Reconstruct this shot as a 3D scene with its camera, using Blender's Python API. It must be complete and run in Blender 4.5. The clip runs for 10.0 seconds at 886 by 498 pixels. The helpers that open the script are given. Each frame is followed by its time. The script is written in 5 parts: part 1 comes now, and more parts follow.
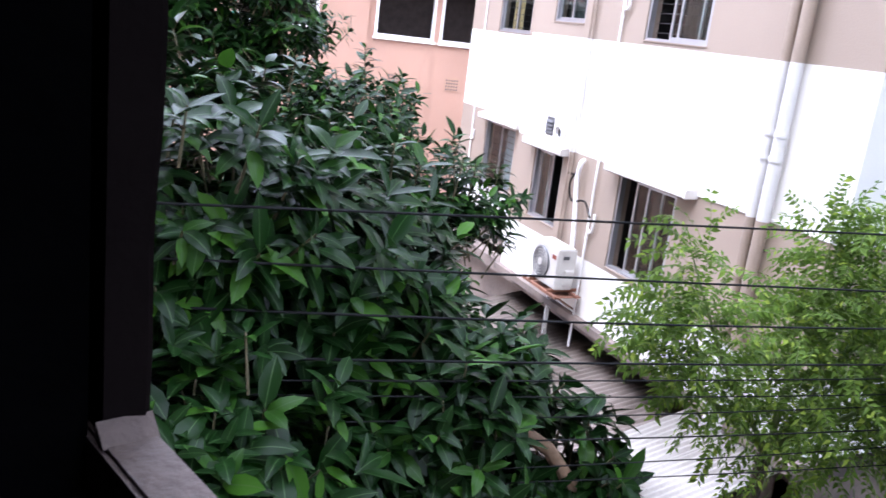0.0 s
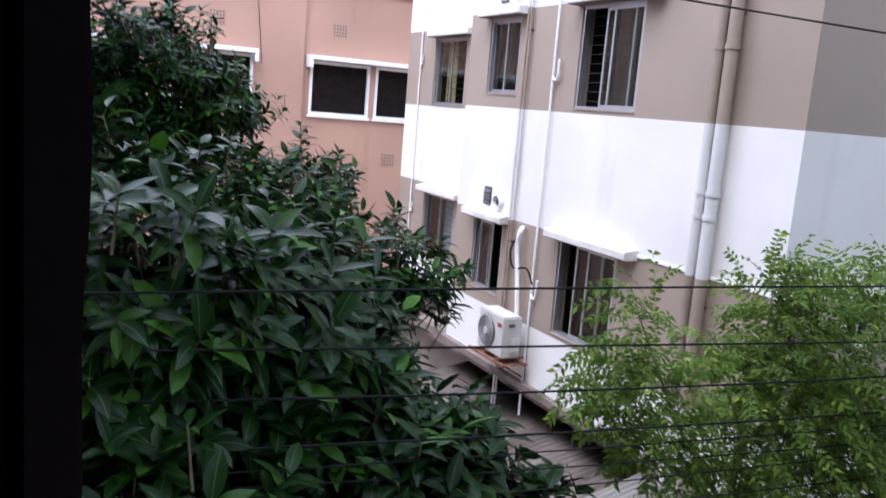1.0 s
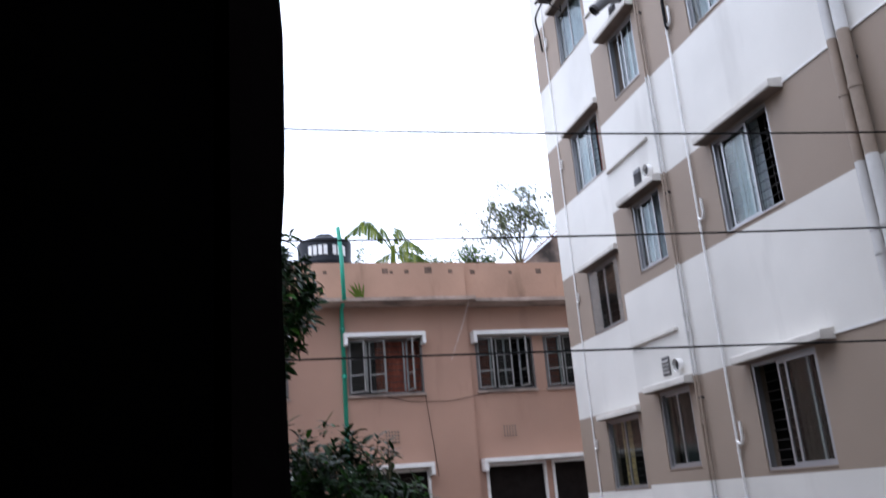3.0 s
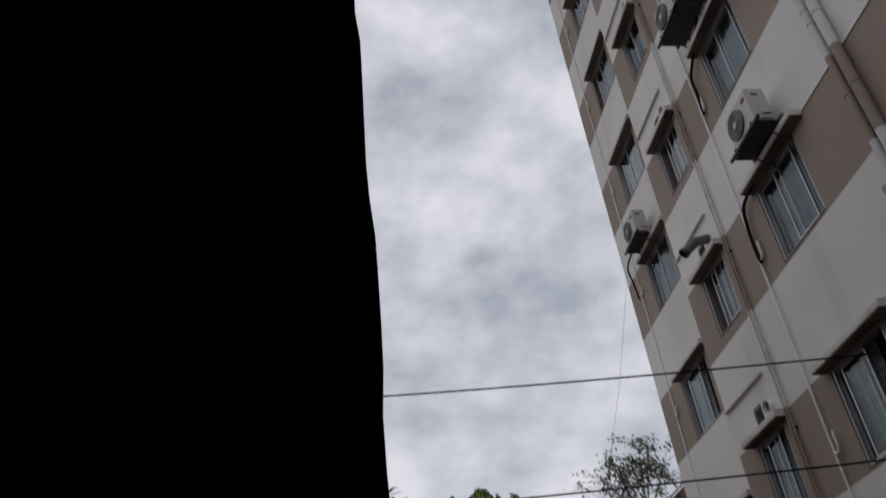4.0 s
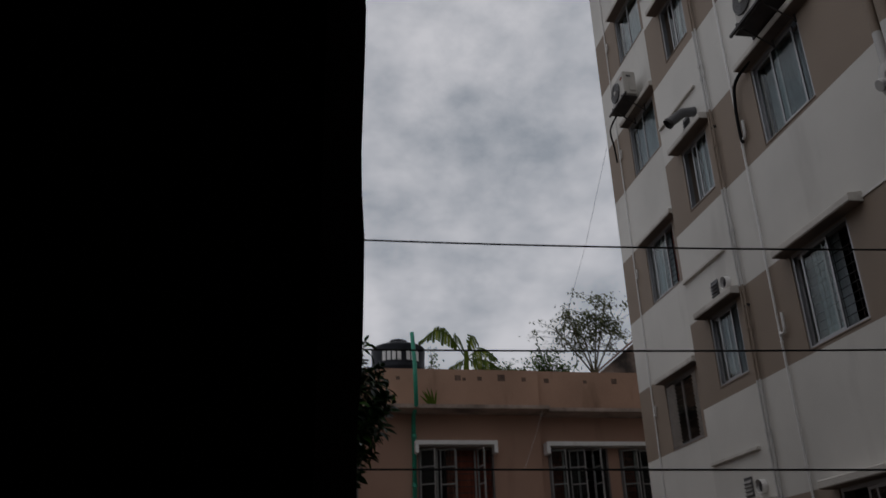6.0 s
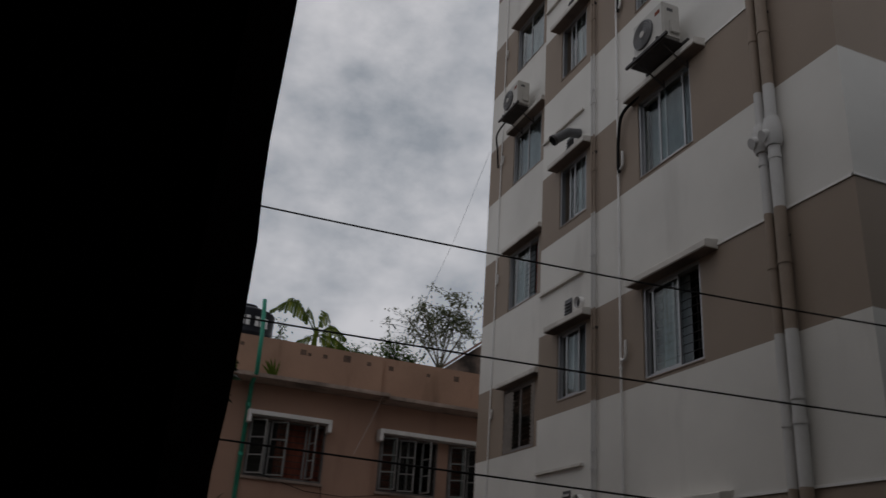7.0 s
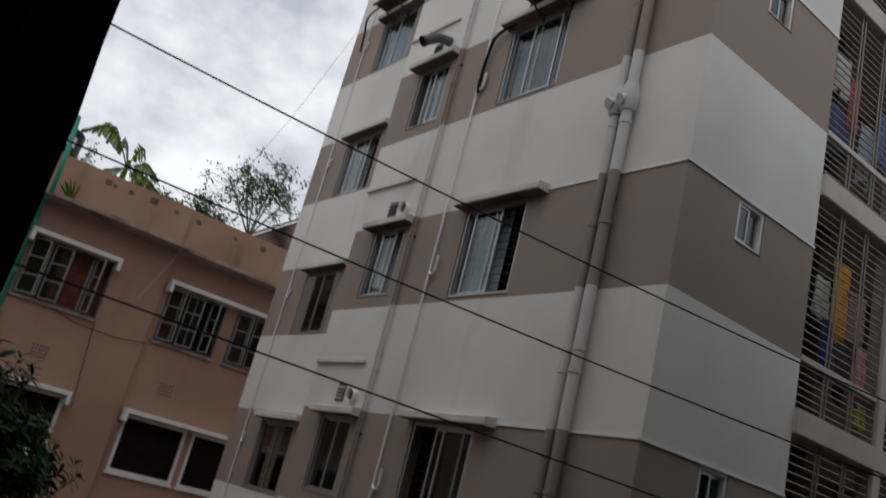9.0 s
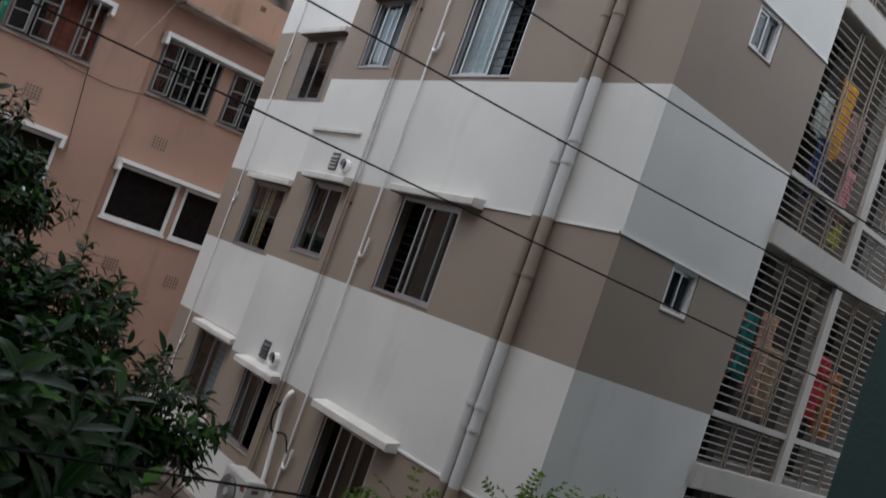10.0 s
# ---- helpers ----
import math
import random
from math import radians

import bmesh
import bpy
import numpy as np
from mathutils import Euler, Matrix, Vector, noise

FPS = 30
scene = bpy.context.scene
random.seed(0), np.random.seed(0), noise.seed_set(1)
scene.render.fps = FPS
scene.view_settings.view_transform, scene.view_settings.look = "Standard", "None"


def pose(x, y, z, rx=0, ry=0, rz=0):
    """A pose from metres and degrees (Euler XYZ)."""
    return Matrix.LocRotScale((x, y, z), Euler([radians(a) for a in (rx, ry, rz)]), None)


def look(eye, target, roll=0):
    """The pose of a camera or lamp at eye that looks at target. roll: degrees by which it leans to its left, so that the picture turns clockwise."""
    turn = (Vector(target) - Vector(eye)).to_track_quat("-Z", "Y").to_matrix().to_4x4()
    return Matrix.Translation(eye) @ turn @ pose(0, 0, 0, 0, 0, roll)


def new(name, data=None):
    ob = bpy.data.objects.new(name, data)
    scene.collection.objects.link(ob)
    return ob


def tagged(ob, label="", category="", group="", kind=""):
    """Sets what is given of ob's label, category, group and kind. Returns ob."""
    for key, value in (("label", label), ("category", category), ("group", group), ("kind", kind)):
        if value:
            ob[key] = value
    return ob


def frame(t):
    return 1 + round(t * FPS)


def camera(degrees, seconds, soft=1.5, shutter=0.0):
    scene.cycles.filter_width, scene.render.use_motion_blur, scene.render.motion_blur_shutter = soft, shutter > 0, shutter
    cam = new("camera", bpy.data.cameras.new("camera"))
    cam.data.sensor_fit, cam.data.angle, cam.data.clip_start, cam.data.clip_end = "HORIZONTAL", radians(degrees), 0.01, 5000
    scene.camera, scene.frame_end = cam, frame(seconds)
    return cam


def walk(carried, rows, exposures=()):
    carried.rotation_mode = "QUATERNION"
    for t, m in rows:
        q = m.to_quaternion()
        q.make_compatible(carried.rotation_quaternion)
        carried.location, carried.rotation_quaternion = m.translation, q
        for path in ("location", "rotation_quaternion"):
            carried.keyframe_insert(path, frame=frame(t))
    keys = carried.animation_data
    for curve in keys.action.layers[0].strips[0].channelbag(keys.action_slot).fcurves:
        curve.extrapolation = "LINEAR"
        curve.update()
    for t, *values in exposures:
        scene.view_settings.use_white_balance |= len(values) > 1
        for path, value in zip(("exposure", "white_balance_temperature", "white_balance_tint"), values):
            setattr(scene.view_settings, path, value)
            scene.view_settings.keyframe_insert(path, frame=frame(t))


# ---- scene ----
cam = camera(55.22, 10.0, soft=1.5, shutter=0.3)
PATH = [
    (0, (-6.5368, -5.7180, 6.9396), (-5.7695, -3.9431, 6.4291), 6.94),
    (0.5, (-6.5307, -5.6595, 6.9348), (-5.6365, -3.9314, 6.4718), 7.03),
    (1, (-6.5289, -5.6499, 6.9294), (-5.6366, -3.8910, 6.5979), 4.74),
    (1.5, (-6.5335, -5.6843, 6.9309), (-5.7284, -3.8631, 6.7439), 2.21),
    (2, (-6.5320, -5.6664, 6.9326), (-5.7591, -3.8246, 6.8301), 1.76),
    (2.5, (-6.5335, -5.6768, 6.9563), (-5.8587, -3.8019, 7.1277), -1.52),
    (3, (-6.5356, -5.6435, 6.9972), (-6.0204, -3.7964, 7.5653), -4.61),
    (3.2, (-6.5289, -5.6521, 6.9848), (-6.0630, -3.8188, 7.6342), -4.90),
    (4.3, (-6.5417, -5.6693, 6.8911), (-6.2944, -4.1020, 8.1087), -8.01),
    (4.5, (-6.5481, -5.6711, 6.8861), (-6.3083, -4.0935, 8.0918), -7.80),
    (5, (-6.5484, -5.6709, 6.9067), (-6.3134, -4.0703, 8.0826), -7.42),
    (6.3, (-6.5451, -5.7674, 7.0712), (-6.1550, -3.9599, 7.8332), -0.13),
    (6.5, (-6.5568, -5.7545, 7.0951), (-6.1149, -3.9714, 7.8859), 0.35),
    (7, (-6.5612, -5.6662, 7.0959), (-5.9153, -3.9396, 7.8716), 4.21),
    (7.5, (-6.5635, -5.5861, 7.1251), (-5.8201, -3.9365, 7.9772), 8.84),
    (8, (-6.5632, -5.5781, 7.1600), (-5.7550, -3.9338, 7.9617), 12.10),
    (8.5, (-6.5615, -5.5929, 7.1975), (-5.6404, -3.9697, 7.9164), 13.30),
    (9, (-6.5496, -5.5090, 7.1916), (-5.4779, -3.9303, 7.7911), 14.68),
    (9.5, (-6.5528, -5.5220, 7.1375), (-5.3458, -3.9654, 7.4840), 17.73),
    (10, (-6.5545, -5.5286, 7.1160), (-5.3021, -3.9747, 7.2461), 19.60),
]
# exposure follows the clip: bright at first, held back once the sky fills the view
EXPOSURES = [(0, 3.2, 5850, 19), (0.5, 2.85, 5850, 20), (1.0, 2.3, 5850, 18), (1.5, 1.95, 5850, 18), (2.0, 1.66, 5850, 18), (2.5, 1.5, 5900, 15), (3.0, 0.95, 6050, 14), (3.2, 0.45, 6200, 14), (4.3, -1.3, 6950, 14), (4.6, -1.4, 6950, 14), (5.2, -1.5, 6950, 14),
             (6.3, -1.5, 7000, 12), (8.0, -1.35, 7100, 12), (8.5, -1.1, 7100, 12), (9.0, -0.6, 7000, 11), (9.5, 0.0, 7000, 10), (10.0, 0.45, 6500, 9)]
walk(cam, [(t, look(eye, target, roll)) for t, eye, target, roll in PATH], EXPOSURES)

# ---- sky and sun: overcast ----
world = bpy.data.worlds.new("sky")
scene.world = world
world.use_nodes = True
wn = world.node_tree.nodes
wl = world.node_tree.links
wn.clear()
w_out = wn.new("ShaderNodeOutputWorld")
w_bg = wn.new("ShaderNodeBackground")
w_sky = wn.new("ShaderNodeTexSky")
w_sky.sky_type = "NISHITA"
w_sky.sun_disc = False
w_sky.sun_elevation, w_sky.sun_rotation = radians(50), radians(200)
w_scale = wn.new("ShaderNodeMix")
w_scale.data_type, w_scale.blend_type = "RGBA", "MULTIPLY"
w_scale.inputs[0].default_value = 1.0
w_scale.inputs[7].default_value = (0.1, 0.1, 0.1, 1)
w_tc = wn.new("ShaderNodeTexCoord")
w_map = wn.new("ShaderNodeMapping")
w_map.inputs["Scale"].default_value = (2.0, 2.0, 3.0)
w_map.inputs["Location"].default_value = (0.7, 0.2, 0.35)
w_noise = wn.new("ShaderNodeTexNoise")
w_noise.inputs["Scale"].default_value = 3.0
w_noise.inputs["Detail"].default_value = 7.0
w_noise.inputs["Roughness"].default_value = 0.56
w_ramp = wn.new("ShaderNodeValToRGB")
w_ramp.color_ramp.elements[0].position, w_ramp.color_ramp.elements[0].color = 0.36, (0.78, 0.90, 1.07, 1)
w_ramp.color_ramp.elements[1].position, w_ramp.color_ramp.elements[1].color = 0.64, (1.60, 1.69, 1.88, 1)
w_mix = wn.new("ShaderNodeMix")
w_mix.data_type = "RGBA"
w_mix.inputs[0].default_value = 0.88
wl.new(w_sky.outputs[0], w_scale.inputs[6])
wl.new(w_tc.outputs["Generated"], w_map.inputs[0])
wl.new(w_map.outputs[0], w_noise.inputs["Vector"])
wl.new(w_noise.outputs["Fac"], w_ramp.inputs[0])
wl.new(w_scale.outputs[2], w_mix.inputs[6])
wl.new(w_ramp.outputs[0], w_mix.inputs[7])
wl.new(w_mix.outputs[2], w_bg.inputs[0])
w_bg.inputs[1].default_value = 1.0
wl.new(w_bg.outputs[0], w_out.inputs[0])
sun_data = bpy.data.lights.new("sun", "SUN")
sun_data.energy, sun_data.angle, sun_data.color = 0.5, radians(25), (1.0, 0.97, 0.93)
sun = new("sun", sun_data)
sun.matrix_world = look((-12, -6, 30), (0, 0, 0))


# ---- materials ----
def mat(name, base, rough=0.6, vary=0.12, scale=1.2, fine=40.0, bump=0.15, metal=0.0, stain=None, stain_at=0.62,
        streak=False, island=0.0, spec=0.5, random_piece=0.0):
    """A surface with colour drift at two scales, fine relief and, if wanted, stains or streaks running down."""
    m = bpy.data.materials.new(name)
    m.use_nodes = True
    n, l = m.node_tree.nodes, m.node_tree.links
    b = n["Principled BSDF"]
    b.inputs["Roughness"].default_value = rough
    b.inputs["Metallic"].default_value = metal
    b.inputs["Specular IOR Level"].default_value = spec
    tc = n.new("ShaderNodeTexCoord")
    big = n.new("ShaderNodeTexNoise")
    big.inputs["Scale"].default_value, big.inputs["Detail"].default_value = scale, 6.0
    l.new(tc.outputs["Object"], big.inputs["Vector"])
    small = n.new("ShaderNodeTexNoise")
    small.inputs["Scale"].default_value, small.inputs["Detail"].default_value = fine, 4.0
    l.new(tc.outputs["Object"], small.inputs["Vector"])
    ramp = n.new("ShaderNodeValToRGB")
    lo, hi = 1 - vary, 1 + vary
    ramp.color_ramp.elements[0].position, ramp.color_ramp.elements[0].color = 0.3, (base[0] * lo, base[1] * lo, base[2] * lo, 1)
    ramp.color_ramp.elements[1].position, ramp.color_ramp.elements[1].color = 0.7, (min(base[0] * hi, 1), min(base[1] * hi, 1), min(base[2] * hi, 1), 1)
    add = n.new("ShaderNodeMath")
    add.operation = "MULTIPLY_ADD"
    add.inputs[1].default_value, add.inputs[2].default_value = 0.35, -0.175
    l.new(small.outputs["Fac"], add.inputs[0])
    both = n.new("ShaderNodeMath")
    l.new(big.outputs["Fac"], both.inputs[0])
    l.new(add.outputs[0], both.inputs[1])
    fac = both.outputs[0]
    if island or random_piece:
        rnd = n.new("ShaderNodeNewGeometry") if island else n.new("ShaderNodeObjectInfo")
        mul = n.new("ShaderNodeMath")
        mul.operation = "MULTIPLY_ADD"
        amount = island or random_piece
        mul.inputs[1].default_value, mul.inputs[2].default_value = amount, -amount / 2
        l.new(rnd.outputs["Random Per Island" if island else "Random"], mul.inputs[0])
        plus = n.new("ShaderNodeMath")
        l.new(fac, plus.inputs[0])
        l.new(mul.outputs[0], plus.inputs[1])
        fac = plus.outputs[0]
    l.new(fac, ramp.inputs[0])
    colour = ramp.outputs[0]
    if stain:
        st = n.new("ShaderNodeTexNoise")
        st.inputs["Scale"].default_value, st.inputs["Detail"].default_value = 1.0, 5.0
        mp = n.new("ShaderNodeMapping")
        mp.inputs["Scale"].default_value = (1.5, 1.5, 0.35) if streak else (0.9, 0.9, 0.9)
        l.new(tc.outputs["Object"], mp.inputs[0])
        l.new(mp.outputs[0], st.inputs["Vector"])
        sr = n.new("ShaderNodeValToRGB")
        sr.color_ramp.elements[0].position, sr.color_ramp.elements[1].position = stain_at, stain_at + 0.18
        l.new(st.outputs["Fac"], sr.inputs[0])
        mx = n.new("ShaderNodeMix")
        mx.data_type = "RGBA"
        mx.inputs[7].default_value = (*stain, 1)
        l.new(sr.outputs[0], mx.inputs[0])
        l.new(colour, mx.inputs[6])
        colour = mx.outputs[2]
    l.new(colour, b.inputs["Base Color"])
    if bump:
        bp = n.new("ShaderNodeBump")
        bp.inputs["Strength"].default_value, bp.inputs["Distance"].default_value = bump, 0.02
        l.new(small.outputs["Fac"], bp.inputs["Height"])
        l.new(bp.outputs[0], b.inputs["Normal"])
    return m


def leaf_mat(name, base, tip, rough=0.38, light=0.25):
    """Leaf: each one its own shade, glossy on top, some light coming through."""
    m = mat(name, base, rough, 0.25, 3.0, 60.0, 0.05)
    n, l = m.node_tree.nodes, m.node_tree.links
    b = n["Principled BSDF"]
    b.inputs["Specular IOR Level"].default_value = 0.09
    geo = n.new("ShaderNodeNewGeometry")
    ramp = n.new("ShaderNodeValToRGB")
    ramp.color_ramp.elements[0].position, ramp.color_ramp.elements[0].color = 0.0, (base[0] * 0.6, base[1] * 0.6, base[2] * 0.7, 1)
    ramp.color_ramp.elements[1].position, ramp.color_ramp.elements[1].color = 1.0, (*tip, 1)
    mid = ramp.color_ramp.elements.new(0.78)
    mid.color = (*base, 1)
    l.new(geo.outputs["Random Per Island"], ramp.inputs[0])
    rib = n.new("ShaderNodeAttribute")
    rib.attribute_name = "rib"
    edge = n.new("ShaderNodeValToRGB")
    edge.color_ramp.elements[0].position, edge.color_ramp.elements[1].position = 0.92, 0.98
    l.new(rib.outputs["Fac"], edge.inputs[0])
    vein = n.new("ShaderNodeMix")
    vein.data_type = "RGBA"
    vein.inputs[7].default_value = (0.045, 0.085, 0.03, 1)
    l.new(edge.outputs[0], vein.inputs[0])
    l.new(ramp.outputs[0], vein.inputs[6])
    l.new(vein.outputs[2], b.inputs["Base Color"])
    tr = n.new("ShaderNodeBsdfTranslucent")
    l.new(ramp.outputs[0], tr.inputs[0])
    mx = n.new("ShaderNodeMixShader")
    mx.inputs[0].default_value = light
    l.new(b.outputs[0], mx.inputs[1])
    l.new(tr.outputs[0], mx.inputs[2])
    l.new(mx.outputs[0], n["Material Output"].inputs[0])
    return m


def glass_mat(name, tint):
    m = bpy.data.materials.new(name)
    m.use_nodes = True
    b = m.node_tree.nodes["Principled BSDF"]
    b.inputs["Base Color"].default_value = (*tint, 1)
    b.inputs["Transmission Weight"].default_value = 1.0
    b.inputs["Roughness"].default_value = 0.03
    b.inputs["IOR"].default_value = 1.28
    return m


WHITE = mat("white_wall_paint", (0.65, 0.63, 0.595), 0.8, 0.085, 0.55, 70.0, 0.07, stain=(0.555, 0.535, 0.505), stain_at=0.585, streak=True)
TAUPE = mat("taupe_wall_paint", (0.275, 0.214, 0.168), 0.75, 0.06, 0.7, 55.0, 0.12, stain=(0.262, 0.204, 0.162), stain_at=0.64, streak=True)
PINK = mat("pink_wall_paint", (0.395, 0.236, 0.172), 0.85, 0.09, 0.5, 60.0, 0.08, stain=(0.31, 0.18, 0.13), stain_at=0.62, streak=True)
PINK_DIRTY = mat("weathered_pink_parapet", (0.37, 0.225, 0.158), 0.88, 0.13, 0.8, 30.0, 0.15, stain=(0.20, 0.12, 0.08), stain_at=0.60, streak=True)
CORNICE = mat("blackened_cornice_concrete", (0.34, 0.26, 0.22), 0.9, 0.3, 2.0, 30.0, 0.3, stain=(0.06, 0.05, 0.045), stain_at=0.54)
CORNICE_DARK = mat("black_damp_stain", (0.13, 0.085, 0.065), 0.95, 0.4, 6.0, 40.0, 0.3)
WHITE_TRIM = mat("white_trim_paint", (0.74, 0.72, 0.70), 0.7, 0.08, 3.0, 50.0, 0.15, stain=(0.42, 0.36, 0.32), stain_at=0.64)
HOOD = mat("weathered_hood_concrete", (0.58, 0.55, 0.51), 0.85, 0.12, 2.5, 35.0, 0.3, stain=(0.30, 0.26, 0.23), stain_at=0.60)
ALU = mat("aluminium_frame", (0.34, 0.34, 0.35), 0.4, 0.05, 6.0, 80.0, 0.03, metal=0.75)
GLASS = glass_mat("window_glass", (0.72, 0.80, 0.80))
# interior darkness is put into this wall colour
ROOM = mat("shade_dark_room_wall", (0.03, 0.028, 0.027), 0.9, 0.2, 1.5, 20.0, 0.05)
# dark green reflection in the panes, put into the colour of a backing sheet
PANE_GREEN = mat("tree_reflection_sheet", (0.010, 0.0155, 0.0135), 0.9, 0.25, 5.0, 60.0, 0.2)
# sky reflected in the upper panes, painted onto sheets behind the glass
PANE_SKY = mat("sky_reflection_sheet", (0.37, 0.41, 0.44), 0.9, 0.12, 5.0, 60.0, 0.2)
CURTAIN_RUST = mat("rust_red_curtain", (0.19, 0.05, 0.028), 0.9, 0.25, 5.0, 60.0, 0.2)
CURTAIN_YELLOW = mat("yellow_lattice_blind", (0.46, 0.33, 0.16), 0.8, 0.2, 6.0, 60.0, 0.2)
IRON = mat("dark_iron", (0.045, 0.04, 0.04), 0.6, 0.3, 8.0, 70.0, 0.15, metal=0.3, stain=(0.10, 0.05, 0.03))
GRILLE = mat("painted_window_bars", (0.24, 0.23, 0.22), 0.5, 0.15, 8.0, 70.0, 0.1)
GRILLE_PALE = mat("pale_louvre_paint", (0.46, 0.43, 0.40), 0.6, 0.12, 8.0, 70.0, 0.1)
GRILLE_TAN = mat("tan_balcony_bars", (0.29, 0.245, 0.205), 0.55, 0.15, 6.0, 70.0, 0.1)
RUST = mat("rusty_steel", (0.17, 0.075, 0.045), 0.85, 0.4, 9.0, 60.0, 0.3, stain=(0.06, 0.04, 0.03))
PVC = mat("white_plastic_pipe", (0.72, 0.71, 0.70), 0.45, 0.08, 3.0, 50.0, 0.05, stain=(0.45, 0.42, 0.38), stain_at=0.66)
PVC_WALL = mat("white_painted_pipe", (0.54, 0.53, 0.52), 0.75, 0.06, 3.0, 50.0, 0.05, stain=(0.50, 0.47, 0.44), stain_at=0.66)
PVC_TAUPE = mat("taupe_painted_pipe", (0.265, 0.205, 0.16), 0.75, 0.12, 3.0, 50.0, 0.08)
PVC_GREEN = mat("green_plastic_pipe", (0.02, 0.30, 0.20), 0.4, 0.1, 4.0, 50.0, 0.05)
AC_WHITE = mat("air_conditioner_casing", (0.45, 0.43, 0.40), 0.5, 0.06, 4.0, 60.0, 0.04, stain=(0.45, 0.40, 0.35), stain_at=0.66)
AC_DARK = mat("dark_fan_grille", (0.07, 0.07, 0.075), 0.5, 0.2, 6.0, 60.0, 0.05)
CABLE = mat("black_cable_sheath", (0.010, 0.010, 0.011), 0.8, 0.2, 20.0, 80.0, 0.05, spec=0.1)
TANK = mat("black_water_tank", (0.012, 0.014, 0.02), 0.5, 0.25, 3.0, 60.0, 0.05, spec=0.2)
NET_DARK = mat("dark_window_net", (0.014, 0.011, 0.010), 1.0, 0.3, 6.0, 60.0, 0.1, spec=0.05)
FRAME_DARK = mat("dull_steel_window_frame", (0.13, 0.115, 0.11), 0.7, 0.2, 8.0, 60.0, 0.1)
MARK_WHITE = mat("white_print", (0.75, 0.75, 0.75), 0.6, 0.1, 6.0, 60.0, 0.0)
MANGO = leaf_mat("mango_leaf", (0.0066, 0.0245, 0.0042), (0.036, 0.100, 0.010), 0.33, 0.2)
NEEM = leaf_mat("neem_leaflet", (0.105, 0.18, 0.028), (0.24, 0.33, 0.05), 0.45, 0.45)
ROOF_LEAF = leaf_mat("roof_plant_leaf", (0.07, 0.15, 0.035), (0.22, 0.32, 0.07), 0.45, 0.35)
BARE = leaf_mat("sparse_tree_leaf", (0.12, 0.145, 0.075), (0.24, 0.26, 0.12), 0.5, 0.4)
BANANA = leaf_mat("banana_leaf", (0.095, 0.15, 0.022), (0.22, 0.27, 0.04), 0.4, 0.4)
BARK = mat("mango_bark", (0.085, 0.065, 0.05), 0.9, 0.35, 6.0, 50.0, 0.5)
STALK = mat("green_leaf_stalk", (0.12, 0.17, 0.05), 0.7, 0.2, 8.0, 60.0, 0.1)
TWIG = mat("green_brown_twig", (0.10, 0.085, 0.045), 0.8, 0.3, 8.0, 60.0, 0.2)
CONCRETE = mat("grey_courtyard_concrete", (0.13, 0.117, 0.105), 0.9, 0.25, 0.8, 25.0, 0.3, stain=(0.13, 0.115, 0.10), stain_at=0.52)
DARK_CONCRETE = mat("dark_brown_concrete", (0.17, 0.135, 0.115), 0.9, 0.3, 1.0, 25.0, 0.3, stain=(0.07, 0.055, 0.05), stain_at=0.5)
SHEET = mat("weathered_corrugated_sheet", (0.24, 0.222, 0.20), 0.6, 0.2, 1.2, 30.0, 0.1, metal=0.2, stain=(0.10, 0.08, 0.065), stain_at=0.56)
TIMBER = mat("brown_timber", (0.16, 0.10, 0.06), 0.85, 0.3, 4.0, 40.0, 0.3)
GROUND = mat("dusty_ground", (0.20, 0.165, 0.13), 0.95, 0.3, 0.3, 12.0, 0.4, stain=(0.10, 0.085, 0.07), stain_at=0.5)
# near-zero colour stands in for the darkness beside the window
UNLIT_SHEET = mat("black_unlit_sheet", (0.0008, 0.0008, 0.0009), 1.0, 0.3, 3.0, 40.0, 0.2, spec=0.0)
# one frame in two colours: near black for shade, pinkish for skylight
FRAME_SHADED = mat("shaded_window_frame", (0.004, 0.003, 0.003), 1.0, 0.15, 4.0, 50.0, 0.15, spec=0.0)
FRAME_LIT = mat("worn_sky_lit_rail", (0.052, 0.035, 0.029), 0.8, 0.25, 9.0, 60.0, 0.3, stain=(0.10, 0.07, 0.06), stain_at=0.55)
# taupe wall deepened to brown: the balconies' inner shade is in the colour
BALCONY_SHADED = mat("shaded_balcony_wall", (0.06, 0.047, 0.04), 0.85, 0.15, 1.0, 40.0, 0.1)
OWN_WALL = mat("own_house_plaster", (0.40, 0.34, 0.30), 0.9, 0.15, 1.0, 30.0, 0.3)
BALCONY_PAINT = mat("dusty_balcony_paint", (0.47, 0.43, 0.39), 0.8, 0.12, 1.5, 40.0, 0.15, stain=(0.30, 0.26, 0.22), stain_at=0.6, streak=True)
SHEET_OLD = mat("old_stained_corrugated_sheet", (0.16, 0.13, 0.112), 0.75, 0.3, 1.5, 30.0, 0.15, metal=0.1, stain=(0.09, 0.07, 0.055), stain_at=0.5)
TEAL = mat("dark_teal_wall_paint", (0.035, 0.075, 0.075), 0.7, 0.15, 1.0, 40.0, 0.1)


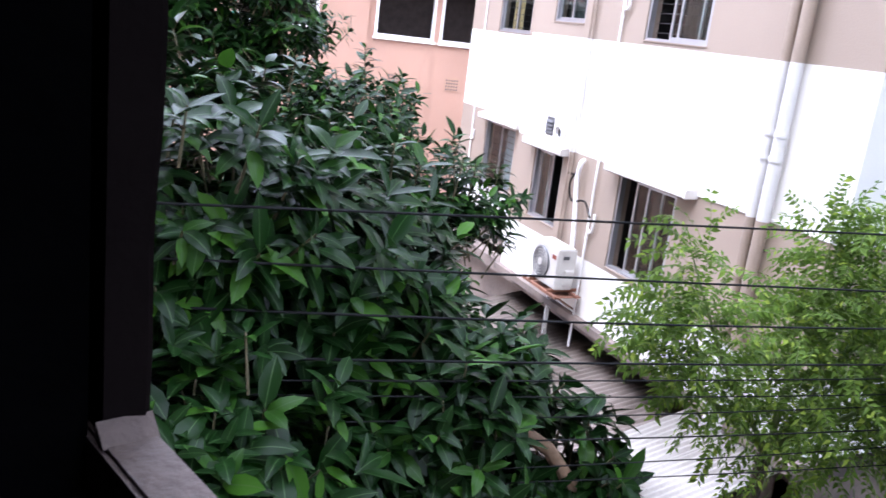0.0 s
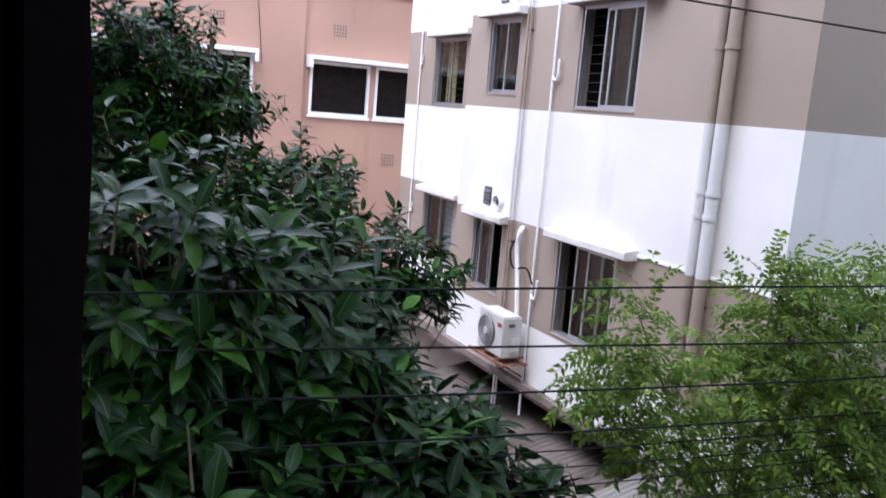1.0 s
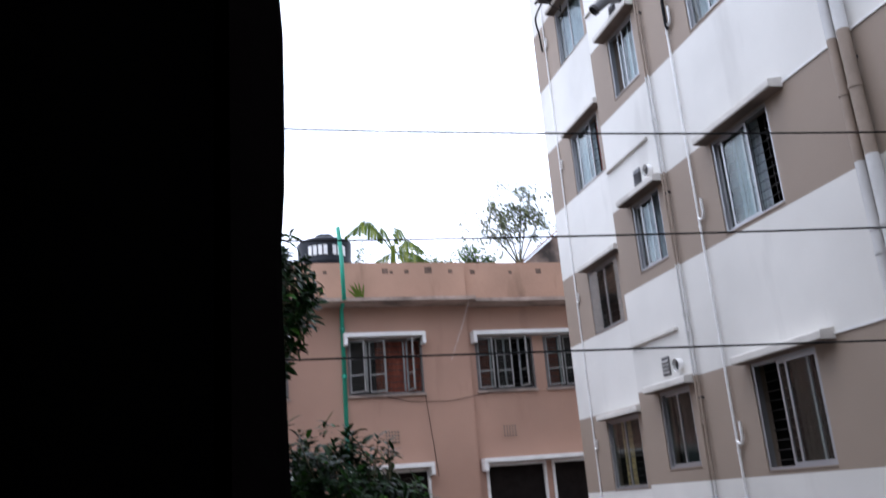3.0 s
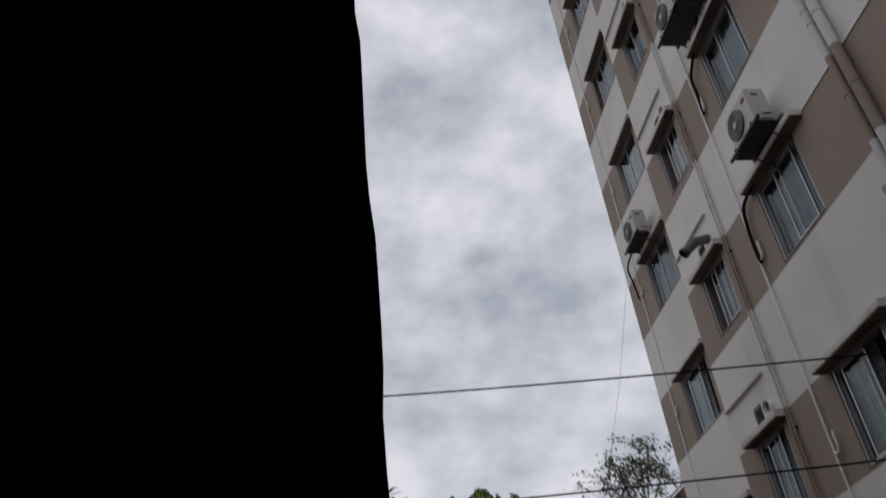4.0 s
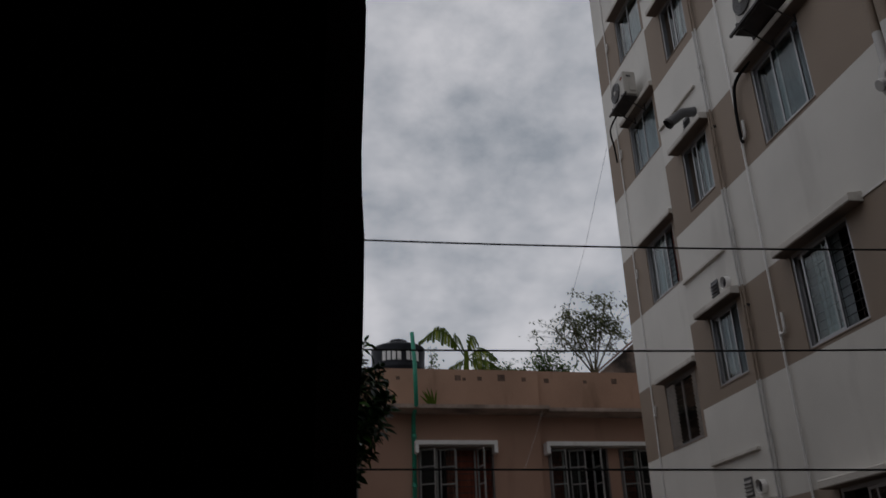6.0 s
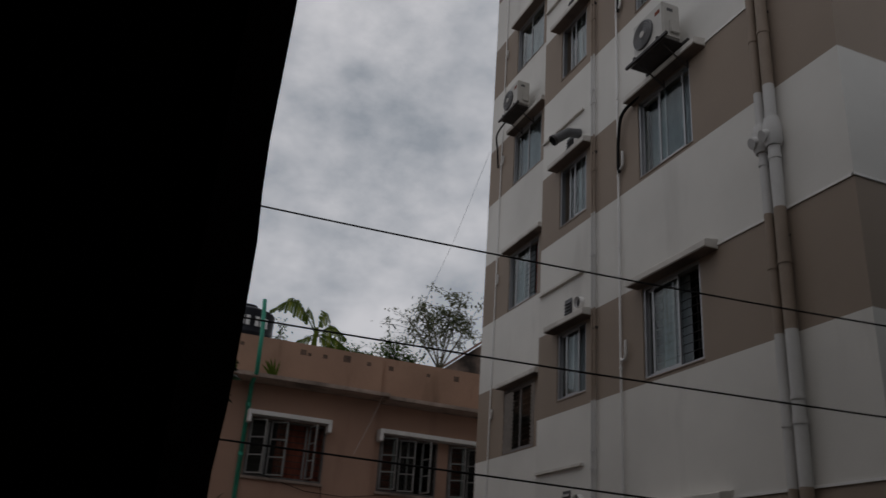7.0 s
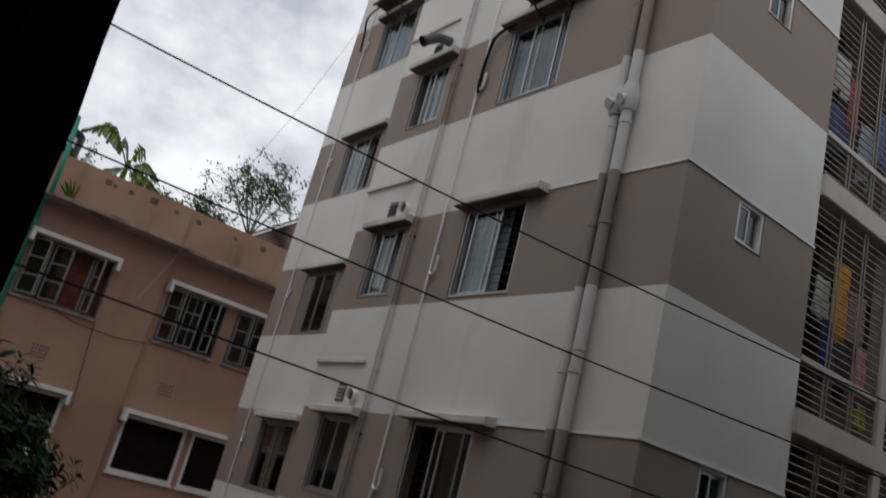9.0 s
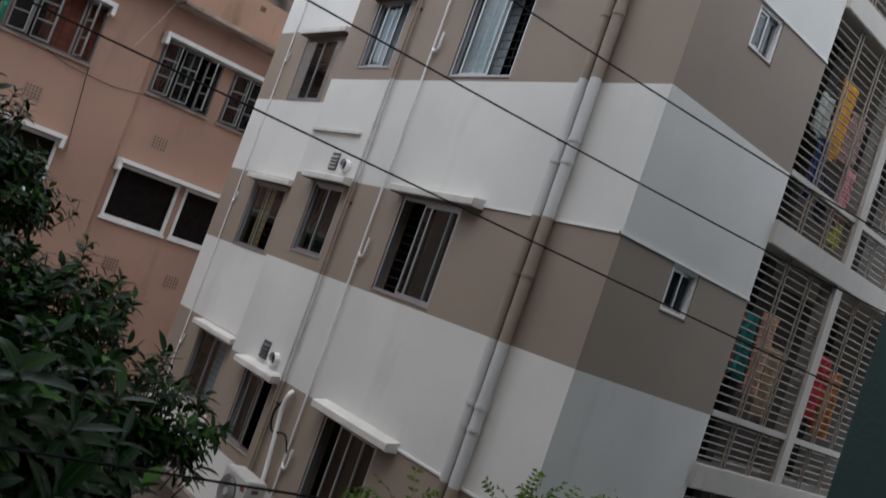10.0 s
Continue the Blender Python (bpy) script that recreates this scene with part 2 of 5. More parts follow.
# ---- building blocks ----
def bm_boxes(*boxes, bevel=0.0):
    """One bmesh of axis-aligned boxes (x0, x1, y0, y1, z0, z1)."""
    bm = bmesh.new()
    for x0, x1, y0, y1, z0, z1 in boxes:
        v = [bm.verts.new((x, y, z)) for z in (z0, z1) for x, y in ((x0, y0), (x1, y0), (x1, y1), (x0, y1))]
        for f in ((3, 2, 1, 0), (4, 5, 6, 7), (0, 1, 5, 4), (1, 2, 6, 5), (2, 3, 7, 6), (3, 0, 4, 7)):
            bm.faces.new([v[i] for i in f])
    if bevel:
        bmesh.ops.bevel(bm, geom=bm.edges[:], offset=bevel, segments=2, affect="EDGES", clamp_overlap=True)
    return bm


def bm_tube(points, radius, sides=10, bm=None, closed=True):
    """A tube along points; radius is one number or one for each point."""
    bm = bm or bmesh.new()
    pts = [Vector(p) for p in points]
    rad = radius if isinstance(radius, (list, tuple)) else [radius] * len(pts)
    rings, side = [], None
    for i, p in enumerate(pts):
        along = (pts[min(i + 1, len(pts) - 1)] - pts[max(i - 1, 0)]).normalized()
        if side is None:
            side = along.orthogonal().normalized()
        side = (side - along * side.dot(along)).normalized()
        other = along.cross(side)
        rings.append([bm.verts.new(p + rad[i] * (math.cos(a) * side + math.sin(a) * other)) for a in (2 * math.pi * k / sides for k in range(sides))])
    for a, b in zip(rings, rings[1:]):
        for k in range(sides):
            f = bm.faces.new((a[k], a[(k + 1) % sides], b[(k + 1) % sides], b[k]))
            f.smooth = True
    if closed:
        for ring in (rings[0], rings[-1]):
            bm.faces.new([bm.verts.new(v.co) for v in ring])
    return bm


def part(name, bm, material, parent=None, label=""):
    me = bpy.data.meshes.new(name)
    bmesh.ops.recalc_face_normals(bm, faces=bm.faces[:])
    bm.to_mesh(me)
    bm.free()
    me.materials.append(material)
    ob = new(name, me)
    if parent:
        ob.parent = parent
        ob.matrix_parent_inverse = Matrix.Identity(4)
    return tagged(ob, label)


def raw(name, verts, faces, material, parent=None, label="", smooth=False):
    me = bpy.data.meshes.new(name)
    me.from_pydata(verts, [], faces)
    me.materials.append(material)
    if smooth:
        me.polygons.foreach_set("use_smooth", [True] * len(me.polygons))
    ob = new(name, me)
    if parent:
        ob.parent = parent
    return tagged(ob, label)


def thing(name, label, category, group="", kind=""):
    return tagged(new(name), label, category, group, kind)


def turned(bm, m):
    bmesh.ops.transform(bm, matrix=m, verts=bm.verts[:])
    return bm

# ---- ground ----
ground = part("ground", bm_boxes((-900, 900, -900, 900, -0.4, 0.0)), GROUND)
tagged(ground, "dusty trodden earth yard between the houses", "ground", kind="structure")

# ---- the white and taupe apartment building ----
H = 3.05            # storey
SILL = 7.0          # sill of the storey at the camera's height
STOREYS = range(-1, 7)
BAND = 1.43
FACE, STEP_Y, BACK_X, FAR_Y = 0.0, 6.84, 0.905, 11.35
TOP = 29.5
BX0, BXM, BX1 = 2.57, 4.56, 7.6      # balconies
apartment = thing("apartment_building", "seven-storey apartment building painted in white and taupe bands", "building")


def wall_strip(face, a0, a1, z0, z1, material, name, thick=0.2, proud=0.0):
    """A stretch of wall: face 'front' lies at x = 0, 'back' at the recess, 'street' at y = 0."""
    if face == "front":
        box = (FACE - proud, FACE + thick, a0, a1, z0, z1)
    elif face == "back":
        box = (BACK_X - proud, BACK_X + thick, a0, a1, z0, z1)
    else:
        box = (a0, a1, -proud, thick, z0, z1)
    return part(name, bm_boxes(box), material, apartment)


def on_face(face, a, out, z):
    """A point at a along the wall, out metres in front of it."""
    if face == "front":
        return (FACE - out, a, z)
    if face == "back":
        return (BACK_X - out, a, z)
    return (a, -out, z)


def face_box(face, a0, a1, o0, o1, z0, z1):
    """A box by its stretch along the wall, its reach in front of it and its height."""
    if face == "front":
        return (FACE - o1, FACE - o0, a0, a1, z0, z1)
    if face == "back":
        return (BACK_X - o1, BACK_X - o0, a0, a1, z0, z1)
    return (a0, a1, -o1, -o0, z0, z1)


def sliding_window(face, a0, a1, z0, z1, opened, curtain, bars, seed, louvres=()):
    """Aluminium sliding window set back in the wall: frame, sashes with panes, a dim room and curtain behind."""
    d = 0.018
    fr = 0.045
    fb = lambda *v: face_box(face, *v)  # noqa: E731
    frame_ob = part("window", bm_boxes(fb(a0, a0 + fr, -d - 0.08, -d, z0, z1), fb(a1 - fr, a1, -d - 0.08, -d, z0, z1),
                                       fb(a0 + fr, a1 - fr, -d - 0.08, -d, z0, z0 + fr), fb(a0 + fr, a1 - fr, -d - 0.08, -d, z1 - fr, z1)), WHITE_TRIM if face == "street" else ALU, apartment)
    w = (a1 - a0 - 2 * fr) / 2
    s = 0.035
    for k in range(2):
        b0 = a0 + fr + k * (w - 0.02) + (0.02 if k else 0)
        if k == 0 and opened > 0:
            b0 += opened * w
        if k == 1 and opened < 0:
            b0 += opened * w
        dd = d + 0.015 + 0.03 * k
        b1 = b0 + w
        part("sash", bm_boxes(fb(b0, b0 + s, -dd - 0.025, -dd, z0 + fr, z1 - fr), fb(b1 - s, b1, -dd - 0.025, -dd, z0 + fr, z1 - fr),
                              fb(b0 + s, b1 - s, -dd - 0.025, -dd, z0 + fr, z0 + fr + s), fb(b0 + s, b1 - s, -dd - 0.025, -dd, z1 - fr - s, z1 - fr)), ALU, frame_ob)
        pane = part("pane", bm_boxes(fb(b0 + s, b1 - s, -dd - 0.016, -dd - 0.01, z0 + fr + s, z1 - fr - s)), GLASS, frame_ob)
        pane.visible_shadow = False
    # the room behind, its dimness put into the wall colour
    r = 1.4
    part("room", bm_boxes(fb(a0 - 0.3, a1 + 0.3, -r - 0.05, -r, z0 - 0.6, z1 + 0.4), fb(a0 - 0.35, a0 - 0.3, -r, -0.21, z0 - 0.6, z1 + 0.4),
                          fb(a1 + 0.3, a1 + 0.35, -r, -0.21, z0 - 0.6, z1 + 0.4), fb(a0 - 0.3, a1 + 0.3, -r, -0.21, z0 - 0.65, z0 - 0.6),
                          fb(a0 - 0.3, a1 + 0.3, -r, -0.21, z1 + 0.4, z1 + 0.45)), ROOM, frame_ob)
    for material, c0, c1 in curtain:
        rnd = random.Random(seed)
        bm = bmesh.new()
        n = 36
        lo, hi = [], []
        for k in range(n + 1):
            a = a0 + (a1 - a0) * (c0 + (c1 - c0) * k / n)
            o = -0.24 + 0.025 * math.sin(k * 1.15 + rnd.random() * 0.8)
            lo.append(bm.verts.new(on_face(face, a, o, z0 + 0.02)))
            hi.append(bm.verts.new(on_face(face, a, o, z1 + 0.05)))
        for k in range(n):
            f = bm.faces.new((lo[k], lo[k + 1], hi[k + 1], hi[k]))
            f.smooth = True
        part("curtain", bm, material, frame_ob)
    if bars:
        count = int((z1 - z0) / 0.12)
        bm = bmesh.new()
        for k in range(1, count):
            z = z0 + (z1 - z0) * k / count
            bm_tube([on_face(face, a0, -0.18, z), on_face(face, a1, -0.18, z)], 0.006, 5, bm)
        for k in range(1, 4):
            a = a0 + (a1 - a0) * k / 4
            bm_tube([on_face(face, a, -0.185, z0), on_face(face, a, -0.185, z1)], 0.005, 5, bm)
        part("security_grille", bm, IRON, frame_ob)
    for c0, c1 in louvres:
        for j in range(int((z1 - z0 - 0.1) / 0.075)):
            m = pose(*on_face(face, a0 + (a1 - a0) * 0.5 * (c0 + c1), -0.012, z0 + 0.08 + 0.075 * j), 0, -35, 0)
            part("slat", turned(bm_boxes((-0.004, 0.004, -0.5 * (a1 - a0) * (c1 - c0), 0.5 * (a1 - a0) * (c1 - c0), -0.035, 0.035)), m), GRILLE_PALE, frame_ob)
    # sill and lining of the opening
    part("window_sill", bm_boxes(fb(a0, a1, -0.2, 0.012, z0 - 0.002, z0 + 0.012)), TAUPE, frame_ob)
    return frame_ob


def window_hood(face, a0, a1, z):
    """Sloping concrete sunshade over a window."""
    bm = bmesh.new()
    prof = [(0.0, 0.135), (0.0, 0.0), (0.19, 0.0), (0.20, 0.010), (0.20, 0.088), (0.185, 0.102), (0.05, 0.122)]
    ends = []
    for a in (a0, a1):
        ends.append([bm.verts.new(on_face(face, a, o, z + h)) for o, h in prof])
    n = len(prof)
    for k in range(n):
        bm.faces.new((ends[0][k], ends[0][(k + 1) % n], ends[1][(k + 1) % n], ends[1][k]))
    bm.faces.new(ends[0])
    bm.faces.new(list(reversed(ends[1])))
    hood = part("window_hood", bm, HOOD, apartment)
    # thin dark plate added for the shade under the hood
    part("shaded_soffit", bm_boxes(face_box(face, a0 + 0.01, a1 - 0.01, 0.002, 0.185, z - 0.008, z - 0.001)), DARK_CONCRETE, hood, "dark brown underside, shade put into its colour")
    return hood


COLS = {"near": ("front", 2.504, 3.772, 0.03, 1.355), "mid": ("front", 5.283, 6.19, 0.171, 1.315), "far": ("back", 8.687, 10.048, -0.075, 1.25)}
HOODS = {"near": (0.37, 0.11, 1.365), "mid": (0.22, 0.12, 1.325), "far": (0.34, 0.04, 1.26)}
# blue sheets paint reflected sky, green ones reflected trees; the rest are cloth
CURTAINS = {(0, "near"): [(PANE_GREEN, 0.0, 0.62)], (0, "mid"): [(PANE_GREEN, 0.0, 1.0)], (0, "far"): [(CURTAIN_YELLOW, 0.58, 0.88)],
            (-1, "near"): [], (-1, "mid"): [],
            (1, "near"): [(PANE_SKY, 0.39, 0.88)], (1, "mid"): [(PANE_SKY, 0.27, 1.0)], (1, "far"): [],
            (2, "near"): [(PANE_SKY, 0.13, 1.0)], (2, "mid"): [(PANE_SKY, 0.0, 0.7)], (2, "far"): [(CURTAIN_RUST, 0.0, 0.38), (PANE_SKY, 0.42, 1.0)],
            (3, "near"): [(PANE_SKY, 0.08, 1.0)], (3, "mid"): [(PANE_SKY, 0.0, 0.72)], (3, "far"): [(PANE_SKY, 0.0, 1.0)],
            (4, "near"): [(PANE_SKY, 0.0, 1.0)], (4, "mid"): [(PANE_SKY, 0.0, 0.55)], (4, "far"): [(PANE_SKY, 0.0, 1.0)]}
BARRED = {(0, "near"), (0, "far"), (1, "far"), (1, "near"), (2, "far"), (-1, "far")}
OPENED = {(0, "near"): -0.68, (0, "mid"): 0.0, (0, "far"): 0.0, (1, "near"): 0.76, (1, "mid"): 0.52, (1, "far"): 0.0, (2, "mid"): -0.5, (2, "near"): 0.25, (2, "far"): 0.6, (-1, "near"): -0.5, (-1, "mid"): 0.7,
          (3, "near"): 0.16, (3, "mid"): -0.5, (3, "far"): 0.0, (4, "far"): 0.0}
for k in STOREYS:
    s = SILL + k * H
    z1 = s - 0.02 + BAND
    for face, a0, a1, cols in (("front", 0.0, STEP_Y, ("near", "mid")), ("back", STEP_Y, FAR_Y, ("far",)), ("street", 0.2, BX0, ())):
        # white band over the taupe one, up to the next storey; the bands of the recess lie a little lower
        z0 = s - (0.085 if face == "back" else 0.02)
        top = H - BAND - (0.065 if face == "back" else 0.0)
        if face == "street":
            wall_strip(face, a0, a1, z1, z1 + H - BAND, WHITE, "white_wall")
            wall_strip(face, a0, 0.98, z0, z1, TAUPE, "taupe_wall")
            wall_strip(face, 1.496, a1, z0, z1, TAUPE, "taupe_wall")
            wall_strip(face, 0.98, 1.496, z0, z0 + 0.89, TAUPE, "taupe_wall")
            sliding_window("street", 0.98, 1.496, z0 + 0.89, z1 - 0.003, 0.0, [], False, k)
            continue
        wall_strip(face, a0, a1, z1, z1 + top, WHITE, "white_wall")
        at = a0
        for c in cols:
            _, w0, w1, lift, high = COLS[c]
            wall_strip(face, at, w0, z0, z1, TAUPE, "taupe_wall")
            wall_strip(face, w0, w1, z0, s + lift, TAUPE, "taupe_wall")
            if s + high < z1:
                wall_strip(face, w0, w1, s + high, z1, TAUPE, "taupe_wall")
            at = w1
            sliding_window(face, w0, w1, s + lift, s + high, OPENED.get((k, c), random.choice((0.0, 0.3, -0.3))), CURTAINS.get((k, c), [(PANE_SKY, 0.0, 0.6)]), (k, c) in BARRED, k * 7 + len(c), ((0.0, 0.12), (0.70, 0.96)) if (k, c) == (1, "far") else ())
            window_hood(face, w0 - HOODS[c][0], w1 + HOODS[c][1], s + HOODS[c][2])
        wall_strip(face, at, a1, z0, z1, TAUPE, "taupe_wall")
    # thin drip edges along the joint of the bands
    part("band_edge", bm_boxes((FACE - 0.016, FACE + 0.02, 0.0, 2.15, z1 - 0.002, z1 + 0.028), (FACE - 0.016, BX0, -0.016, 0.02, z1 - 0.002, z1 + 0.028)), WHITE_TRIM, apartment)
part("parapet", bm_boxes((0.0, 0.2, 0.0, STEP_Y, SILL + 7 * H - 0.02, TOP), (BACK_X, BACK_X + 0.2, STEP_Y, FAR_Y, SILL + 7 * H - 0.085, TOP), (0.2, BX0, 0.0, 0.2, SILL + 7 * H - 0.02, TOP)), TAUPE, apartment)
# white skirt under the lowest band, its ledge, and the ground floor set back under it
A_LOW = SILL - H - 0.02
part("white_wall", bm_boxes((0.0, 0.2, 0.0, STEP_Y, 3.1, A_LOW), (BACK_X, BACK_X + 0.2, STEP_Y, FAR_Y, 3.1, A_LOW - 0.065), (0.2, BX0, 0.0, 0.2, 3.1, A_LOW)), WHITE, apartment)
part("ledge", bm_boxes((-0.10, 0.3, -0.10, STEP_Y + 0.05, 3.0, 3.1)), DARK_CONCRETE, apartment)
part("ground_floor_wall", bm_boxes((0.55, 0.75, 0.4, FAR_Y, 0.0, 2.9), (0.55, 8.0, 0.4, 0.6, 0.0, 2.9)), DARK_CONCRETE, apartment)
part("first_floor_slab", bm_boxes((0.3, 12.0, 0.2, FAR_Y, 2.7, 2.9)), DARK_CONCRETE, apartment)
# side of the recess, far end, roof and parapet
part("recess_side", bm_boxes((0.2, BACK_X, STEP_Y - 0.2, STEP_Y, 3.0, TOP)), WHITE, apartment)
part("far_wall", bm_boxes((BACK_X + 0.2, 12.0, FAR_Y - 0.2, FAR_Y, 3.0, TOP)), WHITE, apartment)
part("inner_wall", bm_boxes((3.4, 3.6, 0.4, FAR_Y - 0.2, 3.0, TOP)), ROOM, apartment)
part("roof", bm_boxes((0.2, 12.0, 0.2, STEP_Y, TOP - 0.3, TOP - 0.1), (BACK_X + 0.2, 12.0, STEP_Y, FAR_Y - 0.2, TOP - 0.3, TOP - 0.1)), CONCRETE, apartment)

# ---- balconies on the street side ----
# back and side walls carry the balconies' shade in their colour
part("balcony_back_wall", bm_boxes((BX0, BX1, 1.3, 1.45, 3.0, TOP)), BALCONY_SHADED, apartment)
part("balcony_side_wall", bm_boxes((BX0 - 0.12, BX0, 0.2, 1.3, 3.0, TOP)), BALCONY_SHADED, apartment)
part("end_wall", bm_boxes((BX1, BX1 + 0.2, 0.0, 1.45, 3.0, TOP)), WHITE, apartment)
part("balcony_pillar", bm_boxes((BXM - 0.09, BXM + 0.09, -0.03, 0.2, 3.0, TOP)), BALCONY_PAINT, apartment)
for k in STOREYS:
    zb = 6.1 + k * H
    part("balcony_slab", bm_boxes((BX0, BX1, -0.05, 1.3, zb, zb + 0.3), bevel=0.01), BALCONY_PAINT, apartment)
    for x0, x1 in ((BX0 + 0.02, BXM - 0.1), (BXM + 0.1, BX1 - 0.02)):
        z0, z1 = zb + 0.3, zb + H
        zr = z0 + 0.62
        grille = part("balcony_rail", bm_boxes((x0, x1, 0.0, 0.07, zr - 0.04, zr + 0.04), bevel=0.006), BALCONY_PAINT, apartment)
        bars = [z0 + 0.09 * j for j in range(1, 7)] + [zr + 0.04 + (z1 - zr - 0.06) * j / 20 for j in range(1, 20)]
        for z in bars:
            part("bar", bm_tube([(x0, 0.04, z), (x1, 0.04, z)], 0.011, 5), GRILLE_TAN, grille)
        m = max(2, int((x1 - x0) / 0.5))
        for j in range(m + 1):
            for d in ((0,) if j in (0, m) else (-0.04, 0.04)):
                x = x0 + (x1 - x0) * j / m + d
                part("upright", bm_tube([(x, 0.025, z0), (x, 0.025, z1)], 0.013, 5), GRILLE_TAN, grille)

# ---- pink house ----
PY = 15.5
pink = thing("pink_house", "weathered pink plastered house with stained parapet and cornice", "house")
PX0, PXM, PX1 = -12.0, -0.15, 9.0
PTOP = 13.12
PW = 12.10           # top of the wall under the parapet
def pink_wall(x0, x1, y, holes):
    """Front wall with openings (x0, x1, z0, z1)."""
    xs = sorted({x0, x1, *[h[0] for h in holes], *[h[1] for h in holes]})
    boxes = []
    for a, b in zip(xs, xs[1:]):
        z = 0.0
        for h in sorted([h for h in holes if h[0] <= a and h[1] >= b], key=lambda h: h[2]):
            boxes.append((a, b, y, y + 0.25, z, h[2]))
            z = h[3]
        boxes.append((a, b, y, y + 0.25, z, PW))
    for box in boxes:
        part("wall", bm_boxes(box), PINK, pink)


LEFT_HOLES = [(-3.365, -1.425, 9.67, 11.07), (-3.365, -1.425, 6.45, 7.80), (-6.9, -4.85, 9.67, 11.07), (-6.9, -4.85, 6.45, 7.80)]
RIGHT_HOLES = [(0.05, 1.66, 9.67, 11.07), (1.98, 3.75, 9.67, 11.07), (0.06, 1.69, 6.45, 7.80), (1.85, 3.65, 6.45, 7.80)]
pink_wall(PX0, PXM, PY, LEFT_HOLES)
pink_wall(PXM, PX1, PY + 0.12, RIGHT_HOLES)
part("side_wall", bm_boxes((PX0, PX0 + 0.25, PY + 0.25, PY + 9, 0, PW), (PX1 - 0.25, PX1, PY + 0.37, PY + 9, 0, PW), (PX0, PX1, PY + 9, PY + 9.25, 0, PW)), PINK, pink)
part("parapet", bm_boxes((PX0, PXM + 0.05, PY, PY + 0.15, PW, PTOP), (PXM + 0.05, PX1, PY + 0.12, PY + 0.27, PW, PTOP + 0.02)), PINK_DIRTY, pink)
part("cornice", bm_boxes((PX0, PXM + 0.1, PY - 0.72, PY, 11.92, 12.02), (PXM + 0.1, PX1, PY - 0.60, PY + 0.12, 11.89, 11.99), bevel=0.01), CORNICE, pink)
for x, w in ((-3.9, 0.10), (-2.35, 0.16), (-2.15, 0.09), (-1.75, 0.12), (-1.2, 0.2), (-0.55, 0.12), (0.1, 0.14), (1.2, 0.1), (2.0, 0.16)):
    y = PY if x < PXM else PY + 0.12
    part("weep_hole", bm_boxes((x, x + w, y - 0.003, y + 0.02, PTOP - 0.30, PTOP - 0.30 + 0.9 * w), bevel=0.002), CORNICE_DARK, pink, "blackened damp patch")
part("roof", bm_boxes((PX0, PX1, PY + 0.27, PY + 9, 11.9, 12.09)), CORNICE, pink)
for x0, x1, z0, z1 in LEFT_HOLES + RIGHT_HOLES:
    y = PY if x1 <= PXM else PY + 0.12
    upper = z0 > 9
    t = 0.045 if upper else 0.07
    window = part("window", bm_boxes((x0, x0 + t, y - 0.03, y + 0.1, z0, z1), (x1 - t, x1, y - 0.03, y + 0.1, z0, z1), (x0 + t, x1 - t, y - 0.03, y + 0.1, z0, z0 + t), (x0 + t, x1 - t, y - 0.03, y + 0.1, z1 - t, z1)), WHITE_TRIM if not upper else FRAME_DARK, pink)
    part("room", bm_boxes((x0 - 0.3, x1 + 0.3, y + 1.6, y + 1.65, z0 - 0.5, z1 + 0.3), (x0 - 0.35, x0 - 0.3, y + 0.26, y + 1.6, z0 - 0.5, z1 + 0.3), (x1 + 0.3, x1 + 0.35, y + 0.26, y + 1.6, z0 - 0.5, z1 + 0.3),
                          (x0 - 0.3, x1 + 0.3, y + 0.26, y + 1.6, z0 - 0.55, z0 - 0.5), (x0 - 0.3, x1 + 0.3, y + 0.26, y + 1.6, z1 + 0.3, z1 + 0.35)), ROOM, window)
    # drip moulding: a lintel with short returns at its ends
    if x0 > 1.8:
        continue        # one lintel spans both windows of the right part
    xe = 3.75 if x0 > PXM else x1
    part("lintel", bm_boxes((x0 - 0.11, xe + 0.05, y - 0.36, y, z1 + 0.02, z1 + 0.13), (x0 - 0.11, x0 - 0.02, y - 0.36, y, z1 - 0.18, z1 + 0.02), (xe - 0.04, xe + 0.05, y - 0.36, y, z1 - 0.18, z1 + 0.02), bevel=0.01), WHITE_TRIM, window)

# casements, curtains and bars of the upper pink windows, dark nets in the lower ones
def casement(window, x, y, z0, z1, w, angle):
    """A steel casement leaf with three panes, standing open by an angle."""
    t = 0.03
    h = z1 - z0
    m = pose(x, y, z0, 0, 0, angle)
    leaf = part("casement", turned(bm_boxes((0, t, -0.02, 0.02, 0, h), (w - t, w, -0.02, 0.02, 0, h), *[(t, w - t, -0.02, 0.02, k * (h - t) / 3, k * (h - t) / 3 + t) for k in range(4)]), m), GRILLE, pink)
    for k in range(3):
        part("pane", turned(bm_boxes((t, w - t, -0.004, 0.002, k * (h - t) / 3 + t, (k + 1) * (h - t) / 3)), m), GLASS, leaf)


